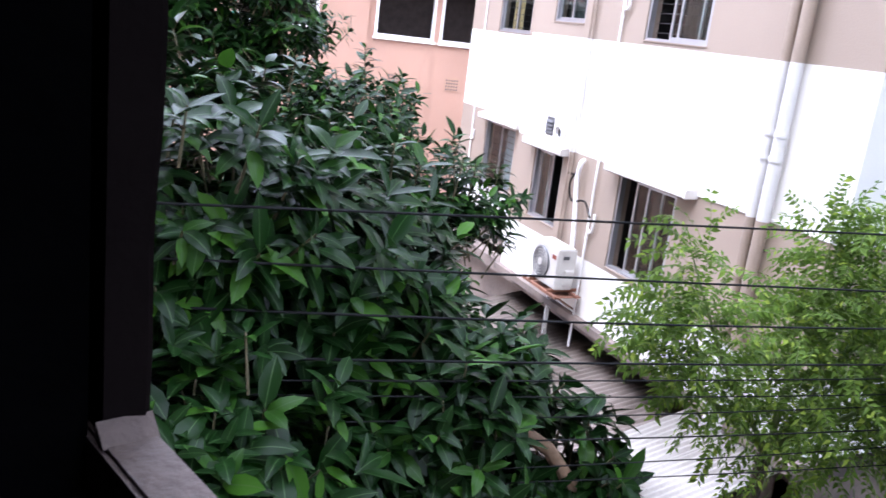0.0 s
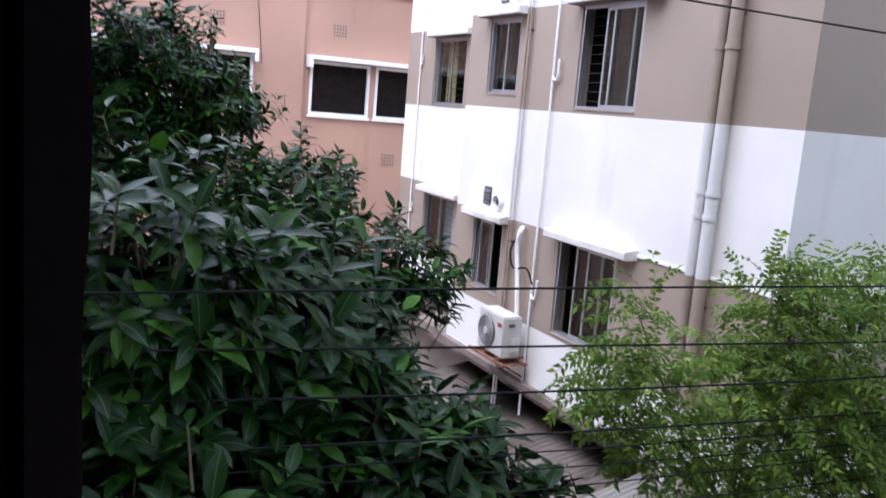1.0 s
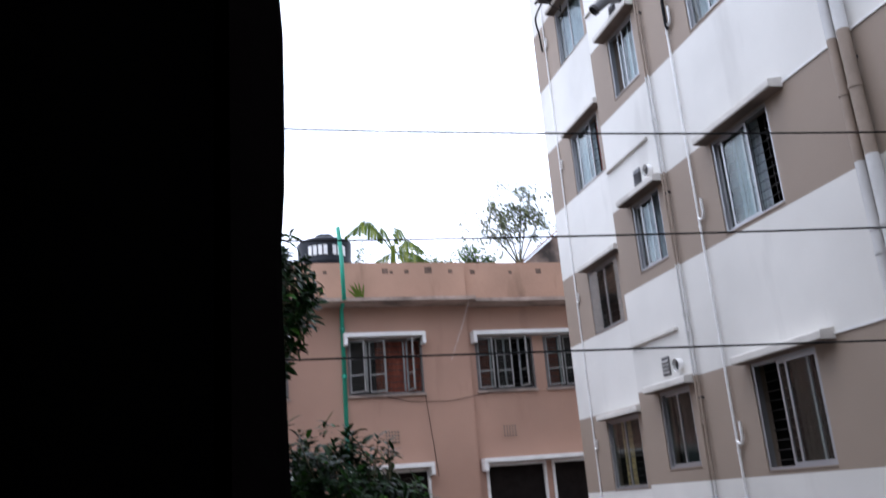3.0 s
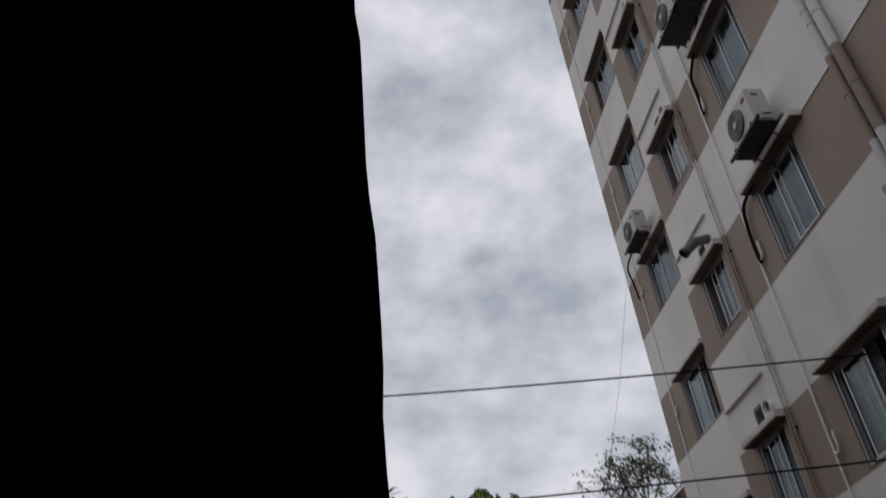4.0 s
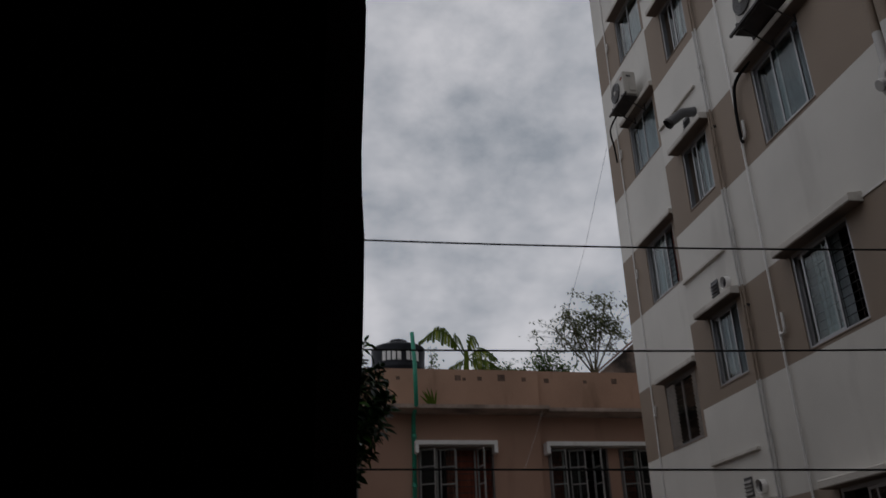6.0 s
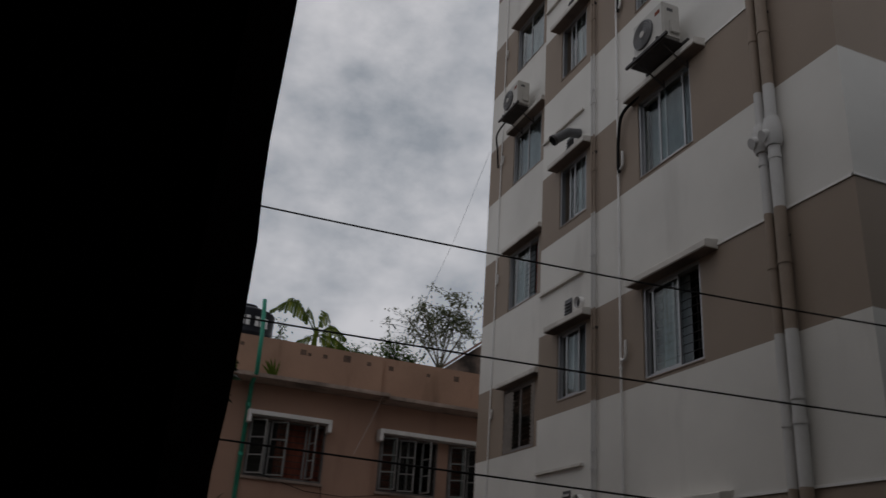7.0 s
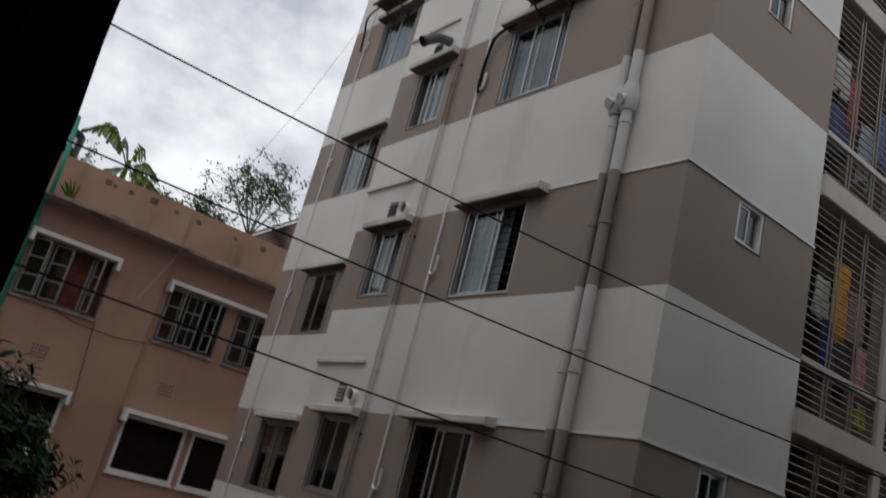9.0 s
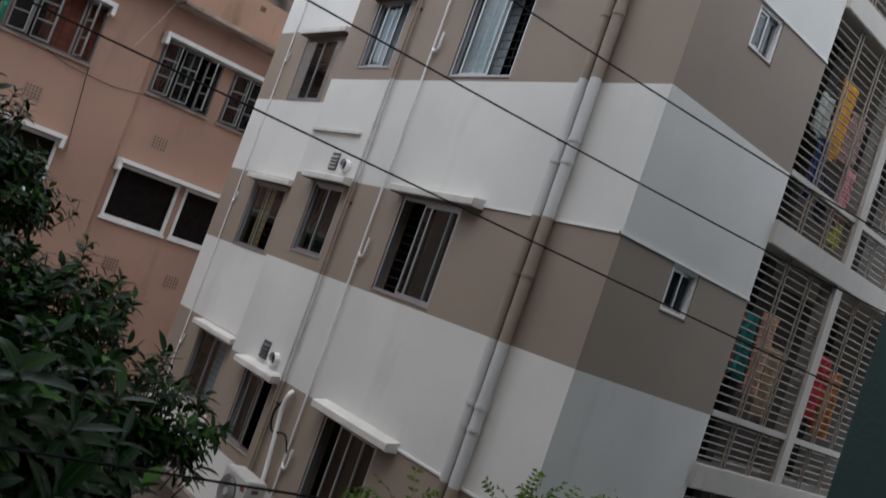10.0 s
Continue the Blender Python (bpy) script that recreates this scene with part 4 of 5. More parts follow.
for y0, y1, lift in ((0.02, 0.80, 0.012), (0.76, 1.5, 0.0)):
    v, f = corrugated(-0.02, 2.98 + lift, -1.5, 2.58 + lift, y0, y1, 0.085, 0.016)
    raw("roof_sheet", v, f, SHEET, shed, smooth=True)
part("fascia", bm_boxes((-1.46, -0.04, -0.03, 0.01, 2.40, 2.58)), TIMBER, shed)
part("fascia", bm_boxes((-1.52, -1.48, -0.03, 1.5, 2.38, 2.54)), TIMBER, shed)
for x, y in ((-1.40, 0.06), (-1.40, 1.42), (-0.12, 0.06)):
    part("post", bm_boxes((x - 0.05, x + 0.05, y - 0.05, y + 0.05, 0.0, 2.5), bevel=0.008), TIMBER, shed)
part("shed_wall", bm_boxes((-1.38, -1.32, 0.12, 1.38, 0.0, 2.48), (-1.34, -0.14, 0.03, 0.09, 0.0, 2.48)), TIMBER, shed)
low_roof = thing("low_outbuilding", "low outbuilding roofed with old stained corrugated sheets", "outbuilding")
for y0, y1, lift in ((1.47, 2.75, 0.0), (2.70, 4.0, 0.012), (3.95, 5.3, 0.0), (5.25, 6.7, 0.012)):
    v, f = corrugated(0.5, 2.62 + lift, -1.9, 2.16 + lift, y0, y1, 0.11, 0.02)
    raw("roof_sheet", v, f, SHEET_OLD, low_roof, smooth=True)
part("wall", bm_boxes((-1.82, -1.70, 1.55, 6.65, 0.0, 2.16)), DARK_CONCRETE, low_roof)
# ---- overhead cables along the lane ----
for y2, z2, z1, sag in ((3.0, 11.063, 9.699, 0.105), (3.0, 9.73, 8.853, 0.058), (3.0, 8.489, 7.896, 0.003)):
    # from the corner of the camera's own house past the corner of the apartment building
    p1, p2 = Vector((0, -0.35, z1)), Vector((-6.5 - (y2 + 5.1) * 0.344, y2, z2))
    pts = [p1.lerp(p2, u) - Vector((0, 0, 4 * sag * u * (1 - u))) for u in (-0.9 + 0.05 * k for k in range(39))]
    tagged(part("overhead_cable", bm_tube(pts, 0.0085, 6), CABLE), "black overhead cable strung between the houses", "cable", "overhead cables")
for z0, slope, bend, r in ((6.147, -0.0158, -0.001, 0.0062), (5.862, -0.0434, 0.0006, 0.0062), (5.64, -0.048, 0.004, 0.006), (5.43, -0.053, 0.003, 0.006), (5.34, -0.05, 0.002, 0.004), (5.25, -0.06, 0.004, 0.0035),
                           (5.15, -0.045, 0.003, 0.0035), (5.02, -0.06, 0.004, 0.0045), (4.88, -0.05, 0.005, 0.0035), (4.79, -0.065, 0.004, 0.0035)):
    pts = [(-7.26 + 0.25 * k, -2.5, z0 + slope * (-3.26 + 0.25 * k) + bend * (-3.26 + 0.25 * k) ** 2) for k in range(39)]
    tagged(part("overhead_cable", bm_tube(pts, r, 6), CABLE), "black sagging overhead cable along the lane", "cable", "overhead cables")
thin = thing("aerial_wire", "fine pale wire hanging between the houses", "cable")
part("strand", bm_tube([(-0.22, PY - 0.62, 11.93), (-0.42, PY - 0.5, 11.3), (-0.72, PY - 0.25, 10.45)], 0.004, 5), PVC, thin)
part("strand", bm_tube([(0.85, 11.3, 17.6), (0.6, 12.8, 15.6), (0.3, PY + 0.1, 13.1)], 0.004, 5), CABLE, thin)
thin2 = thing("aerial_wire", "dark loose wire drooping across the pink wall", "cable")
part("strand", bm_tube([(-3.0, PY - 0.05, 9.75 - 0.0), (-1.8, PY - 0.05, 9.45), (-0.8, PY - 0.05, 9.42), (0.4, PY - 0.05, 9.6)], 0.008, 5), CABLE, thin2)
part("strand", bm_tube([(-1.42, PY - 0.04, 9.62), (-1.34, PY - 0.04, 8.8), (-1.22, PY - 0.04, 7.6)], 0.008, 5), CABLE, thin2)

# ---- plants ----
def frame_of(d):
    """Two unit vectors square to d."""
    d = Vector(d).normalized()
    a = d.cross(Vector((0, 0, 1)))
    if a.length < 1e-3:
        a = Vector((1, 0, 0))
    a.normalize()
    return d, a, a.cross(d)


def add_leaf(verts, faces, base, direction, up, length, width, droop, fold=0.18, stations=4):
    """A pointed leaf with a folded midrib that bends down towards its tip."""
    d = Vector(direction).normalized()
    side = d.cross(up)
    if side.length < 1e-3:
        side = Vector((1, 0, 0))
    side.normalize()
    start = len(verts)
    p = Vector(base)
    verts.append(tuple(p))
    step = length / stations
    for k in range(1, stations):
        d = (d + Vector((0, 0, -droop / stations))).normalized()
        p = p + d * step
        nrm = side.cross(d)
        u = k / stations
        w = width * 0.5 * math.sin(math.pi * min(1, u * 0.93 + 0.07)) ** 0.8
        verts.append(tuple(p - side * w + nrm * fold * w))
        verts.append(tuple(p))
        verts.append(tuple(p + side * w + nrm * fold * w))
    d = (d + Vector((0, 0, -droop / stations))).normalized()
    verts.append(tuple(p + d * step))
    tip = len(verts) - 1
    faces.append((start, start + 2, start + 1))
    faces.append((start, start + 3, start + 2))
    for k in range(stations - 2):
        a = start + 1 + 3 * k
        faces.append((a, a + 1, a + 4, a + 3))
        faces.append((a + 1, a + 2, a + 5, a + 4))
    a = start + 1 + 3 * (stations - 2)
    faces.append((a, a + 1, tip))
    faces.append((a + 1, a + 2, tip))


def mango_tree(label, base, blobs, density, leaf, seed):
    """A mango tree: trunk, limbs to each mass of foliage, twigs, and whorls of long drooping leaves at their ends."""
    rnd = random.Random(seed)
    tree = thing("mango_tree", label, "tree", "mango trees")
    base = Vector(base)
    low = min(c[2] - r[2] for c, r in blobs)
    fork = Vector((base.x, base.y, base.z + 0.55 * (low - base.z) + 0.4))
    bm_t = bm_tube([base + Vector((0.02, 0.0, 0)), base.lerp(fork, 0.35) + Vector((0.06, -0.04, 0)), base.lerp(fork, 0.7) + Vector((-0.04, 0.05, 0)), fork], [0.22, 0.17, 0.15, 0.14], 12)
    part("trunk", bm_t, BARK, tree)
    verts, faces = [], []
    twigs = bmesh.new()
    for c, r in blobs:
        c, r = Vector(c), Vector(r)
        mid = fork.lerp(c, 0.5) + Vector((rnd.uniform(-0.2, 0.2), rnd.uniform(-0.2, 0.2), 0.15))
        part("limb", bm_tube([fork, mid, c + Vector((0, 0, -0.25 * r.z))], [0.10, 0.06, 0.03], 8), BARK, tree)
        n = int(density * (r.x * r.y + r.y * r.z + r.x * r.z) * 4.2)
        for _ in range(n):
            v = Vector((rnd.gauss(0, 1), rnd.gauss(0, 1), rnd.gauss(0, 1))).normalized()
            lump = 0.88 + 0.34 * noise.noise((c + v * 1.7) * 1.9)
            depth = (0.45 + 0.55 * rnd.random() ** 0.45) * lump
            p = c + Vector((v.x * r.x, v.y * r.y, v.z * r.z)) * depth
            if noise.noise(p * 2.1) < -0.22 and depth > 0.55:
                continue
            axis = (v * 0.8 + Vector((0, 0, 0.95)) + Vector((rnd.uniform(-0.4, 0.4), rnd.uniform(-0.4, 0.4), rnd.uniform(-0.2, 0.3)))).normalized()
            d, a, b = frame_of(axis)
            if rnd.random() < 0.45:
                bm_tube([p - axis * rnd.uniform(0.18, 0.4) + Vector((0, 0, -0.05)), p], [0.009, 0.005], 4, twigs, closed=False)
            turn = rnd.random() * 6.28
            count = rnd.randint(6, 14)
            young = rnd.uniform(0.75, 1.1)
            for k in range(count):
                ang = turn + k * 2.4
                lift = 0.95 - 1.05 * (k / count) + rnd.uniform(-0.15, 0.15)
                out = (a * math.cos(ang) + b * math.sin(ang)) + d * lift
                size = leaf * young * rnd.uniform(0.6, 1.2)
                add_leaf(verts, faces, p - d * 0.012 * k, out, d, size, size * rnd.uniform(0.29, 0.41), rnd.uniform(0.15, 1.15), rnd.uniform(0.08, 0.4))
    tagged(part("twig", twigs, TWIG, tree), kind="stuff")
    crown = raw("crown", verts, faces, MANGO, tree, smooth=True)
    ribs = crown.data.attributes.new("rib", "FLOAT", "POINT")
    ribs.data.foreach_set("value", [1.0, 0.0, 1.0, 0.0, 0.0, 1.0, 0.0, 0.0, 1.0, 0.0, 1.0] * (len(verts) // 11))
    tagged(crown, "dense dark green drooping leaves", kind="stuff")
    return tree


near_mango = mango_tree("mango tree with dense glossy dark leaves beside the window", (-5.5, -1.5, 0.0),
           [((-6.1, -1.75, 5.87), (0.85, 1.0, 0.98)), ((-5.5, -1.5, 5.55), (0.9, 0.95, 0.95)), ((-4.95, -2.25, 4.85), (0.72, 0.65, 0.72)), ((-5.05, -1.65, 5.2), (0.7, 0.7, 0.75)),
            ((-6.15, -2.7, 5.0), (0.75, 0.6, 0.8)), ((-5.5, -2.25, 4.5), (1.1, 0.8, 0.8)), ((-6.35, -1.55, 4.8), (0.8, 1.0, 1.0)), ((-5.8, -2.65, 4.1), (1.0, 0.6, 0.7)),
            ((-4.55, -1.85, 5.12), (0.50, 0.5, 0.42)), ((-4.15, -2.0, 4.72), (0.55, 0.55, 0.42)), ((-4.65, -2.1, 4.05), (0.72, 0.5, 0.45)), ((-3.85, -2.0, 4.4), (0.28, 0.35, 0.26))], 34, 0.205, 3)
part("limb", bm_tube([(-5.0, -1.9, 5.3), (-4.3, -2.25, 4.85), (-3.75, -2.3, 4.15), (-3.5, -2.3, 3.8)], [0.03, 0.04, 0.045, 0.045], 9), TIMBER, near_mango, "bare pale brown limb")
mango_tree("mango tree with a rounded dark crown in the yard", (-4.1, 1.7, 0.0),
           [((-4.3, 1.75, 5.85), (0.75, 0.8, 0.80)), ((-3.5, 1.25, 5.45), (0.75, 0.7, 0.62)), ((-4.8, 2.1, 5.95), (0.55, 0.6, 0.72)), ((-4.0, 1.3, 4.95), (0.8, 0.7, 0.6))], 34, 0.165, 7)
mango_tree("taller mango tree in front of the pink house", (-5.8, 4.1, 0.0),
           [((-5.2, 4.0, 7.05), (0.95, 0.9, 0.85)), ((-5.9, 4.2, 7.0), (1.0, 0.9, 1.0)), ((-6.1, 3.8, 9.3), (0.72, 0.8, 1.0)), ((-6.3, 4.3, 8.4), (0.55, 0.7, 0.7)), ((-4.6, 3.8, 6.7), (0.7, 0.7, 0.6)), ((-5.3, 4.0, 6.1), (1.0, 0.9, 0.7))], 30, 0.17, 11)


def neem_tree(label, base, shoots, seed):
    """A young neem: leaning stems, each shoot hung with feathery leaves of many small leaflets."""
    rnd = random.Random(seed)
    tree = thing("neem_tree", label, "tree")
    base = Vector(base)
    fork = base + Vector((0.75, 0.0, 4.5))
    part("trunk", bm_tube([base, base.lerp(fork, 0.5) + Vector((0.08, 0, 0)), fork], [0.075, 0.055, 0.045], 8), BARK, tree)
    verts, faces = [], []
    stalks = bmesh.new()
    for top, spread, count in shoots:
        top = Vector(top)
        mid = fork.lerp(top, 0.55) + Vector((rnd.uniform(-0.12, 0.12), rnd.uniform(-0.12, 0.12), -0.1))
        part("branch", bm_tube([fork, mid, top], [0.022, 0.011, 0.004], 6), STALK, tree)
        for _ in range(int(count * 0.68)):
            u = rnd.random() ** 0.6
            p = mid.lerp(top, u) + Vector((rnd.gauss(0, 1), rnd.gauss(0, 1), rnd.gauss(0, 0.8))) * spread * (1.05 - 0.75 * u)
            d = (p - mid.lerp(top, max(0, u - 0.25))).normalized() + Vector((rnd.uniform(-0.6, 0.6), rnd.uniform(-0.6, 0.6), rnd.uniform(-0.1, 0.5)))
            d.normalize()
            length = rnd.uniform(0.26, 0.44)
            q, pairs, twist = Vector(p), rnd.randint(8, 11), rnd.uniform(-1.2, 1.2)
            pts = [tuple(q)]
            step = length / pairs
            for k in range(pairs):
                d = (d + Vector((0, 0, -0.17))).normalized()
                q = q + d * step
                pts.append(tuple(q))
                _, a, b = frame_of(d)
                a, b = a * math.cos(twist) + b * math.sin(twist), b * math.cos(twist) - a * math.sin(twist)
                for sgn in (-1, 1):
                    out = (a * sgn + d * rnd.uniform(0.35, 0.9) + b * rnd.uniform(-0.35, 0.35)).normalized()
                    size = rnd.uniform(0.046, 0.078) * (1.0 - 0.25 * abs(k / pairs - 0.5))
                    s = out.cross(b).normalized() * size * 0.22
                    n0 = len(verts)
                    m1 = q + out * size * 0.4
                    verts.extend((tuple(q), tuple(m1 + s), tuple(m1 - s), tuple(q + out * size + Vector((0, 0, -0.25 * size)))))
                    faces.append((n0, n0 + 1, n0 + 3, n0 + 2))
            bm_tube(pts[::2], 0.0018, 3, stalks, closed=False)
    tagged(part("stalk", stalks, STALK, tree), kind="stuff")
    crown = raw("crown", verts, faces, NEEM, tree)
    tagged(crown, "light green feathery leaflets", kind="stuff")
    return tree


neem_tree("young neem tree with feathery bright green leaves", (-3.2, -1.95, 0.0),
          [((-3.42, -2.0, 5.88), 0.12, 60), ((-3.58, -2.0, 5.55), 0.13, 60), ((-3.25, -1.9, 5.45), 0.17, 80), ((-3.08, -2.0, 5.12), 0.15, 70),
           ((-2.38, -2.0, 6.02), 0.14, 60), ((-2.12, -2.05, 5.98), 0.18, 75), ((-2.45, -1.95, 5.50), 0.18, 80), ((-1.75, -2.1, 5.98), 0.24, 100), ((-1.4, -2.2, 6.0), 0.28, 110),
           ((-2.05, -2.1, 5.35), 0.36, 190), ((-2.45, -2.0, 4.95), 0.26, 100), ((-1.65, -1.9, 5.2), 0.4, 200), ((-1.75, -2.1, 4.7), 0.36, 170), ((-1.3, -2.3, 5.6), 0.36, 140), ((-1.25, -2.2, 4.9), 0.36, 150)], 5)

# banana plant on the pink roof
banana = thing("banana_plant", "banana plant with torn pale green leaves on the roof", "plant")
part("stem", bm_tube([(-1.89, 16.3, 12.09), (-1.87, 16.3, 13.2), (-1.84, 16.3, 13.85)], [0.11, 0.09, 0.06], 10), BANANA, banana)
def banana_leaf(base, ang, rise, length, width, seed):
    """A long arching blade on a stalk, torn into strips along its side veins."""
    rnd = random.Random(seed)
    out = Vector((math.cos(radians(ang)), 0.4 * math.sin(radians(ang)), 0)).normalized()
    side = Vector((-out.y, out.x, 0)) * 0.45 + Vector((0, -0.3, 0.5))
    n = 16
    rib = []
    for k in range(n + 1):
        u = k / n
        rib.append(Vector(base) + out * length * (u * 0.95) + Vector((0, 0, rise * length * math.sin(min(u * 1.15, 1.0) * math.pi * 0.62) - 0.35 * length * u * u)))
    verts, faces = [], []
    for k in range(3, n):
        a, b = rib[k], rib[k + 1]
        w0 = width * 0.5 * math.sin(math.pi * ((k - 3) / (n - 3)) ** 0.7 + 0.12)
        w1 = width * 0.5 * math.sin(math.pi * min(1, ((k - 2) / (n - 3)) ** 0.7))
        for sgn in (-1, 1):
            s = (side * sgn).normalized()
            sag = Vector((0, 0, -0.05 - 0.10 * rnd.random()))
            tear = rnd.uniform(0.75, 1.0)
            m = len(verts)
            verts.extend([tuple(a), tuple(b), tuple(b.lerp(a, 0.12) + s * w1 * tear + sag), tuple(a + s * w0 * tear + sag)])
            faces.append((m, m + 1, m + 2, m + 3))
    leaf = raw("leaf", verts, faces, BANANA, banana, smooth=False)
    part("midrib", bm_tube(rib, [0.022 * (1 - 0.8 * k / n) for k in range(n + 1)], 5), BANANA, leaf)


for seed, (ang, rise, ln, wd) in enumerate(((178, 0.72, 1.40, 0.62), (110, 1.5, 0.55, 0.50), (8, 0.42, 0.95, 0.48), (65, 1.3, 0.65, 0.50), (-8, 0.05, 1.05, 0.46), (200, -0.2, 0.55, 0.42), (20, -0.1, 0.7, 0.40))):
    banana_leaf((-1.85, 16.3, 13.65), ang, rise, ln, wd, seed)


def sparse_tree(name, label, base, top, spread, count, leaf, material, seed, category="tree"):
    rnd = random.Random(seed)
    tree = thing(name, label, category)
    base, top = Vector(base), Vector(top)
    part("trunk", bm_tube([base, base.lerp(top, 0.3) + Vector((0.05, 0, 0)), base.lerp(top, 0.6)], [0.05, 0.035, 0.02], 6), TWIG, tree)
    verts, faces = [], []
    twigs = bmesh.new()
    for _ in range(count):
        u = rnd.uniform(0.15, 0.6)
        s = base.lerp(top, u)
        v = Vector((rnd.gauss(0, 1), rnd.gauss(0, 0.6), abs(rnd.gauss(0, 0.8)) + 0.35)).normalized()
        e = s + Vector((v.x * spread, v.y * spread, v.z * (top.z - base.z) * 0.6)) * rnd.uniform(0.6, 1.0)
        m = s.lerp(e, 0.5) + Vector((0, 0, 0.08))
        bm_tube([s, m, e], [0.012, 0.008, 0.004], 4, twigs, closed=False)
        for _ in range(32):
            w = rnd.random() ** 0.6
            p = (s.lerp(m, w * 2) if w < 0.5 else m.lerp(e, w * 2 - 1)) + Vector((rnd.gauss(0, 0.09), rnd.gauss(0, 0.09), rnd.gauss(0, 0.09)))
            d = Vector((rnd.uniform(-1, 1), rnd.uniform(-1, 1), rnd.uniform(-0.6, 0.7)))
            add_leaf(verts, faces, p, d, Vector((0, 0, 1)), leaf * rnd.uniform(0.6, 1.2), leaf * 0.4, 0.5, 0.1, 3)
    tagged(part("twig", twigs, TWIG, tree), kind="stuff")
    tagged(raw("crown", verts, faces, material, tree), "sparse small leaves", kind="stuff")


def open_tree(label, base, height, limbs, leaf, material, seed):
    """A small open tree: a short trunk, limbs that fork into twigs, leaves in loose tufts at the twigs' ends."""
    rnd = random.Random(seed)
    tree = thing("small_tree", label, "tree")
    base = Vector(base)
    fork = base + Vector((0.03, 0, 0.32 * height))
    part("trunk", bm_tube([base, base.lerp(fork, 0.5) + Vector((0.03, 0, 0)), fork], [0.06, 0.05, 0.04], 7), TWIG, tree)
    verts, faces = [], []
    twigs = bmesh.new()
    for lean, reach in limbs:
        tip = fork + Vector((lean, rnd.uniform(-0.4, 0.4), reach * height))
        mid = fork.lerp(tip, 0.5) + Vector((0.12 * lean, 0, 0.05 * height))
        part("limb", bm_tube([fork, mid, tip], [0.028, 0.018, 0.008], 6), TWIG, tree)
        for _ in range(21):
            u = rnd.uniform(0.35, 1.0)
            s = fork.lerp(mid, u * 2) if u < 0.5 else mid.lerp(tip, u * 2 - 1)
            e = s + Vector((rnd.gauss(0, 0.44), rnd.gauss(0, 0.3), rnd.gauss(0.12, 0.26)))
            bm_tube([s, s.lerp(e, 0.5) + Vector((0, 0, 0.04)), e], [0.010, 0.007, 0.004], 4, twigs, closed=False)
            for _ in range(rnd.randint(9, 24)):
                p = s.lerp(e, rnd.uniform(0.55, 1.05)) + Vector((rnd.gauss(0, 0.10), rnd.gauss(0, 0.10), rnd.gauss(0, 0.07)))
                d = Vector((rnd.uniform(-1, 1), rnd.uniform(-1, 1), rnd.uniform(-0.8, 0.5)))
                add_leaf(verts, faces, p, d, Vector((0, 0, 1)), leaf * rnd.uniform(0.6, 1.2), leaf * 0.42, 0.5, 0.1, 3)
    tagged(part("twig", twigs, TWIG, tree), kind="stuff")
    tagged(raw("crown", verts, faces, material, tree), "loose tufts of small dull green leaves", kind="stuff")


open_tree("sparse small tree behind the roof parapet", (2.05, 17.0, 12.09), 4.2, ((-1.15, 0.30), (-0.75, 0.42), (-0.2, 0.38), (0.25, 0.5), (0.62, 0.62), (0.95, 0.42)), 0.13, BARE, 21)
sparse_tree("shrub", "green shrub behind the roof parapet", (0.55, 16.8, 12.09), (0.65, 16.8, 14.0), 1.25, 80, 0.14, ROOF_LEAF, 22, "shrub")
sparse_tree("shrub", "green shrub behind the roof parapet", (-0.95, 16.6, 12.09), (-0.95, 16.6, 13.75), 0.9, 52, 0.14, ROOF_LEAF, 23, "shrub")
sparse_tree("shrub", "green shrub beside the water tank", (-2.78, 16.9, 12.09), (-2.68, 16.9, 14.1), 0.3, 9, 0.12, ROOF_LEAF, 24, "shrub")
weed = thing("weed", "yellowing weed with long blades growing from the cornice", "plant")
for lean, rise in ((-0.42, 1.0), (-0.25, 1.1), (-0.1, 1.0), (0.06, 0.8), (-0.5, 0.75), (-0.32, 0.9)):
    v, f = [], []
    add_leaf(v, f, (-2.95 + 0.1 * lean, PY - 0.2, 12.02), (lean, -0.1, rise), Vector((0, -1, 0.1)), 0.32 + 0.22 * rise, 0.06, 0.5, 0.25)
    raw("leaf", v, f, BANANA, weed, smooth=True)

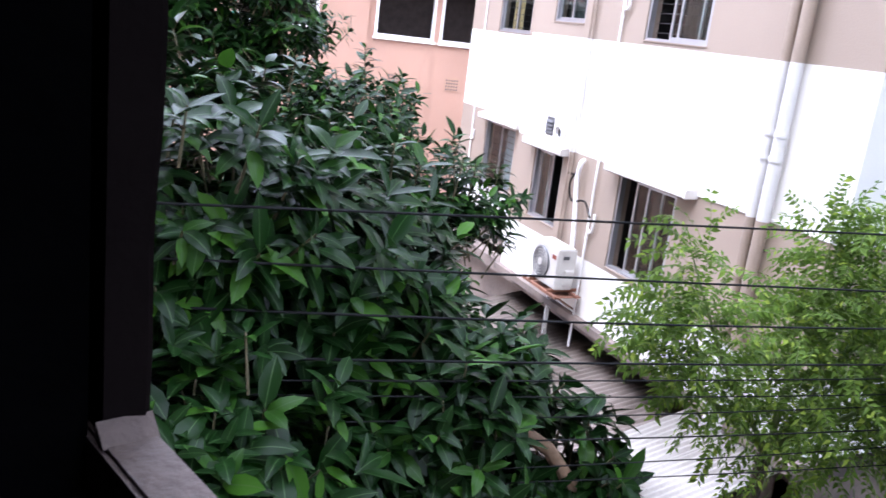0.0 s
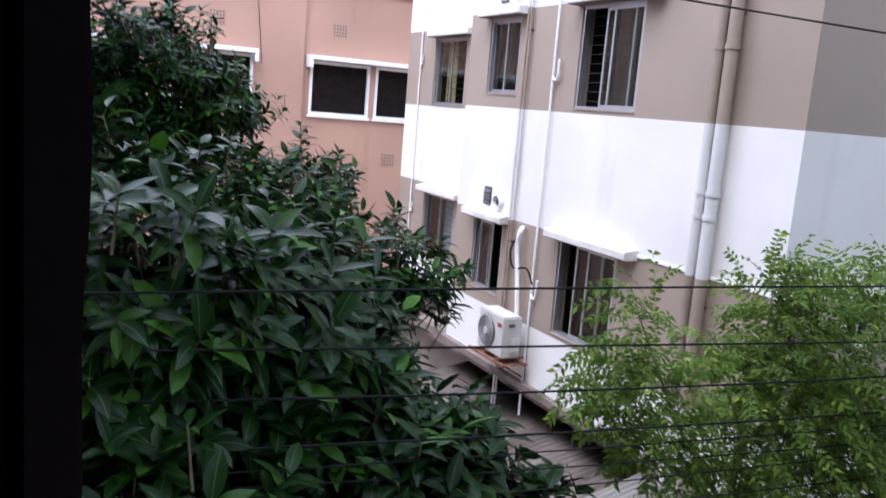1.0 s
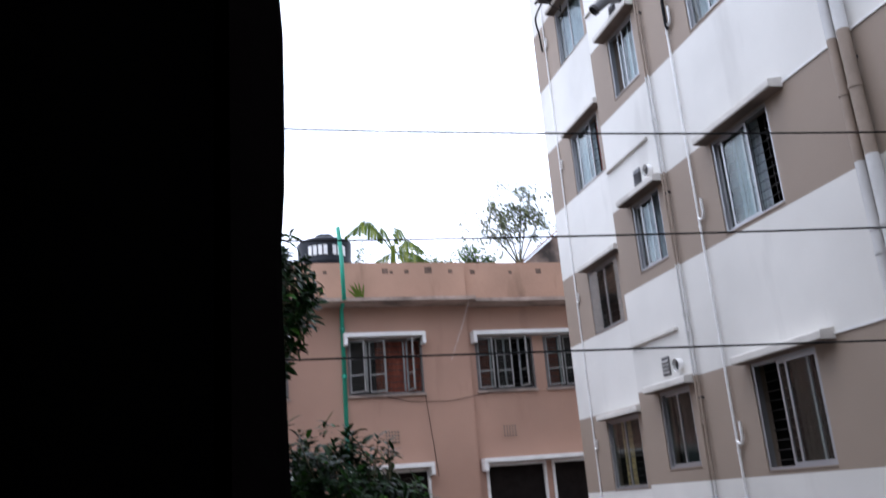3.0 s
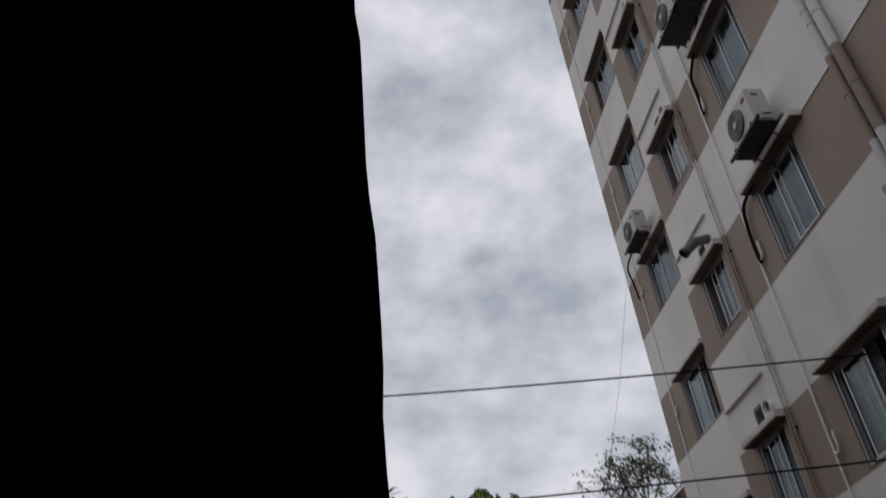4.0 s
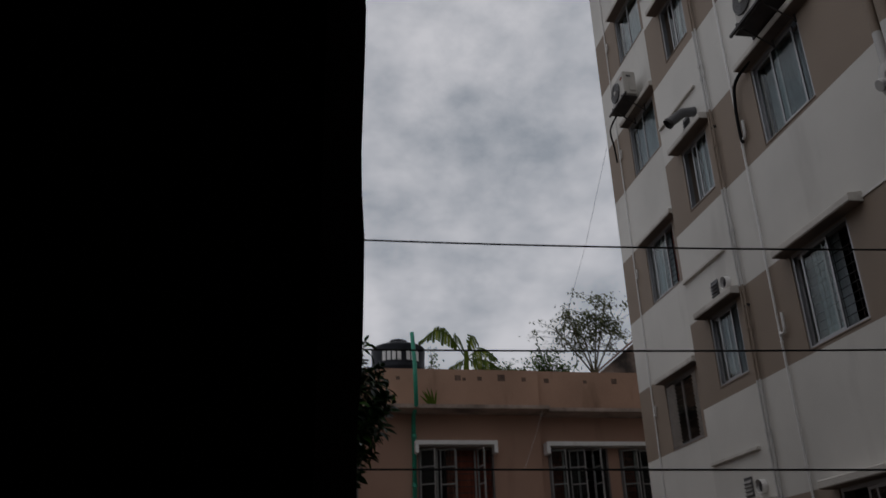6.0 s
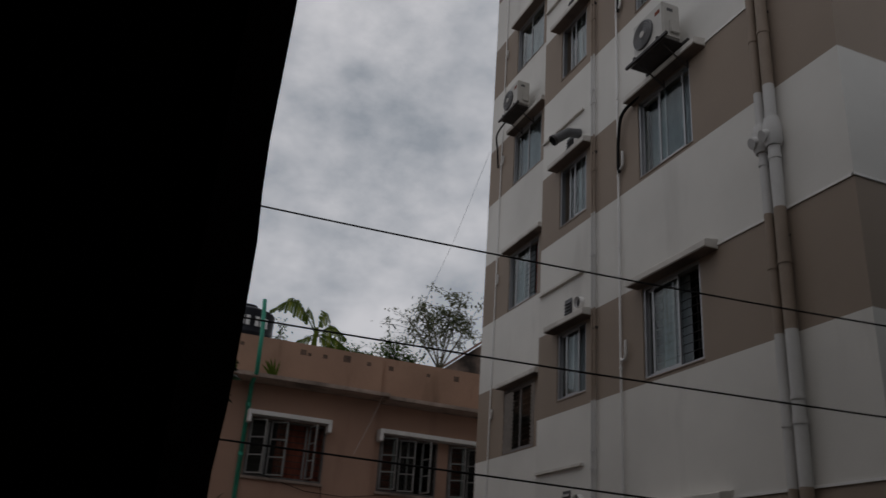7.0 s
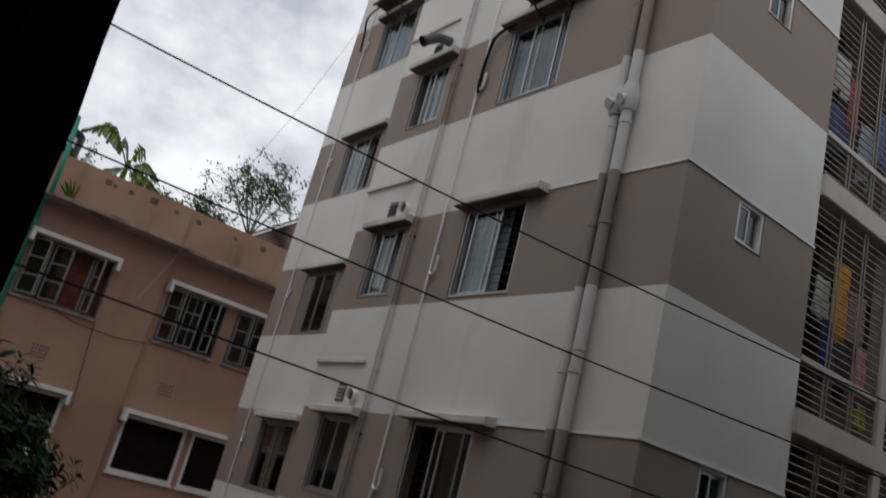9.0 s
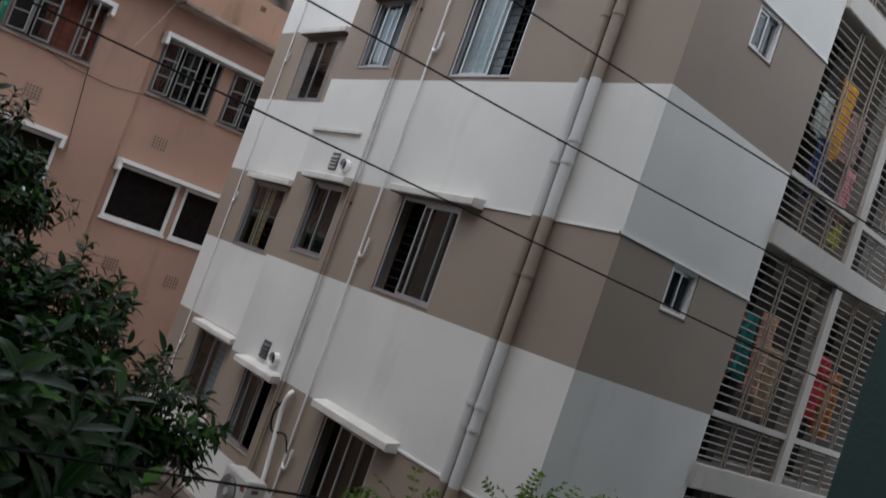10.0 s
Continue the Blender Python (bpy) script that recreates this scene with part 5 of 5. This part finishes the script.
# ---- roof of the pink house ----
tank = thing("water_tank", "black plastic rooftop water tank with white print", "water tank")
prof = [(0.70, 12.09), (0.72, 12.25), (0.72, 12.65), (0.735, 12.68), (0.735, 12.73), (0.72, 12.76), (0.72, 13.25), (0.735, 13.28), (0.735, 13.33), (0.72, 13.36), (0.72, 13.58), (0.735, 13.86), (0.735, 13.91), (0.70, 13.94), (0.50, 14.02), (0.28, 14.07)]
part("body", bm_tube([(-3.71, 16.5, z) for _, z in prof], [r for r, _ in prof], 28), TANK, tank)
part("lid", bm_tube([(-3.71, 16.5, 14.06), (-3.71, 16.5, 14.17)], [0.26, 0.24], 20), TANK, tank)
for a0, n in ((-128, 4), (-76, 3)):
    for k in range(n):
        a = radians(a0 + 11.0 * k)
        c = Vector((-3.71 + 0.735 * math.cos(a), 16.5 + 0.735 * math.sin(a), 13.58))
        part("print_bar", turned(bm_boxes((-0.05, 0.05, -0.006, 0.006, -0.13, 0.13)), Matrix.Translation(c) @ pose(0, 0, 0, 0, 0, a0 + 11.0 * k + 90)), MARK_WHITE, tank)
stair_roof = thing("stair_shelter", "sloping brown sheet roof on the pink house's terrace", "roof")
v, f = corrugated(0.0, 0.0, 3.0, 2.4, 0.0, 2.0, 0.15, 0.02)
raw("roof_sheet", [(x + 2.12, y + 17.1, z + 13.5) for x, y, z in v], f, RUST, stair_roof, smooth=True)
gable = bmesh.new()
gable_rings = [[gable.verts.new((x, y, z)) for x, z in ((2.3, 12.09), (4.9, 12.09), (4.9, 15.65), (2.3, 13.58))] for y in (17.25, 17.4)]
gable.faces.new(gable_rings[0])
gable.faces.new(gable_rings[1][::-1])
for k in range(4):
    gable.faces.new((gable_rings[0][k], gable_rings[0][(k + 1) % 4], gable_rings[1][(k + 1) % 4], gable_rings[1][k]))
part("wall", gable, CORNICE, stair_roof)
sparse_tree("shrub", "potted shrub on the roof edge of the apartment building", (1.05, 11.1, 29.4), (1.0, 11.1, 30.4), 0.35, 14, 0.12, ROOF_LEAF, 26, "shrub")
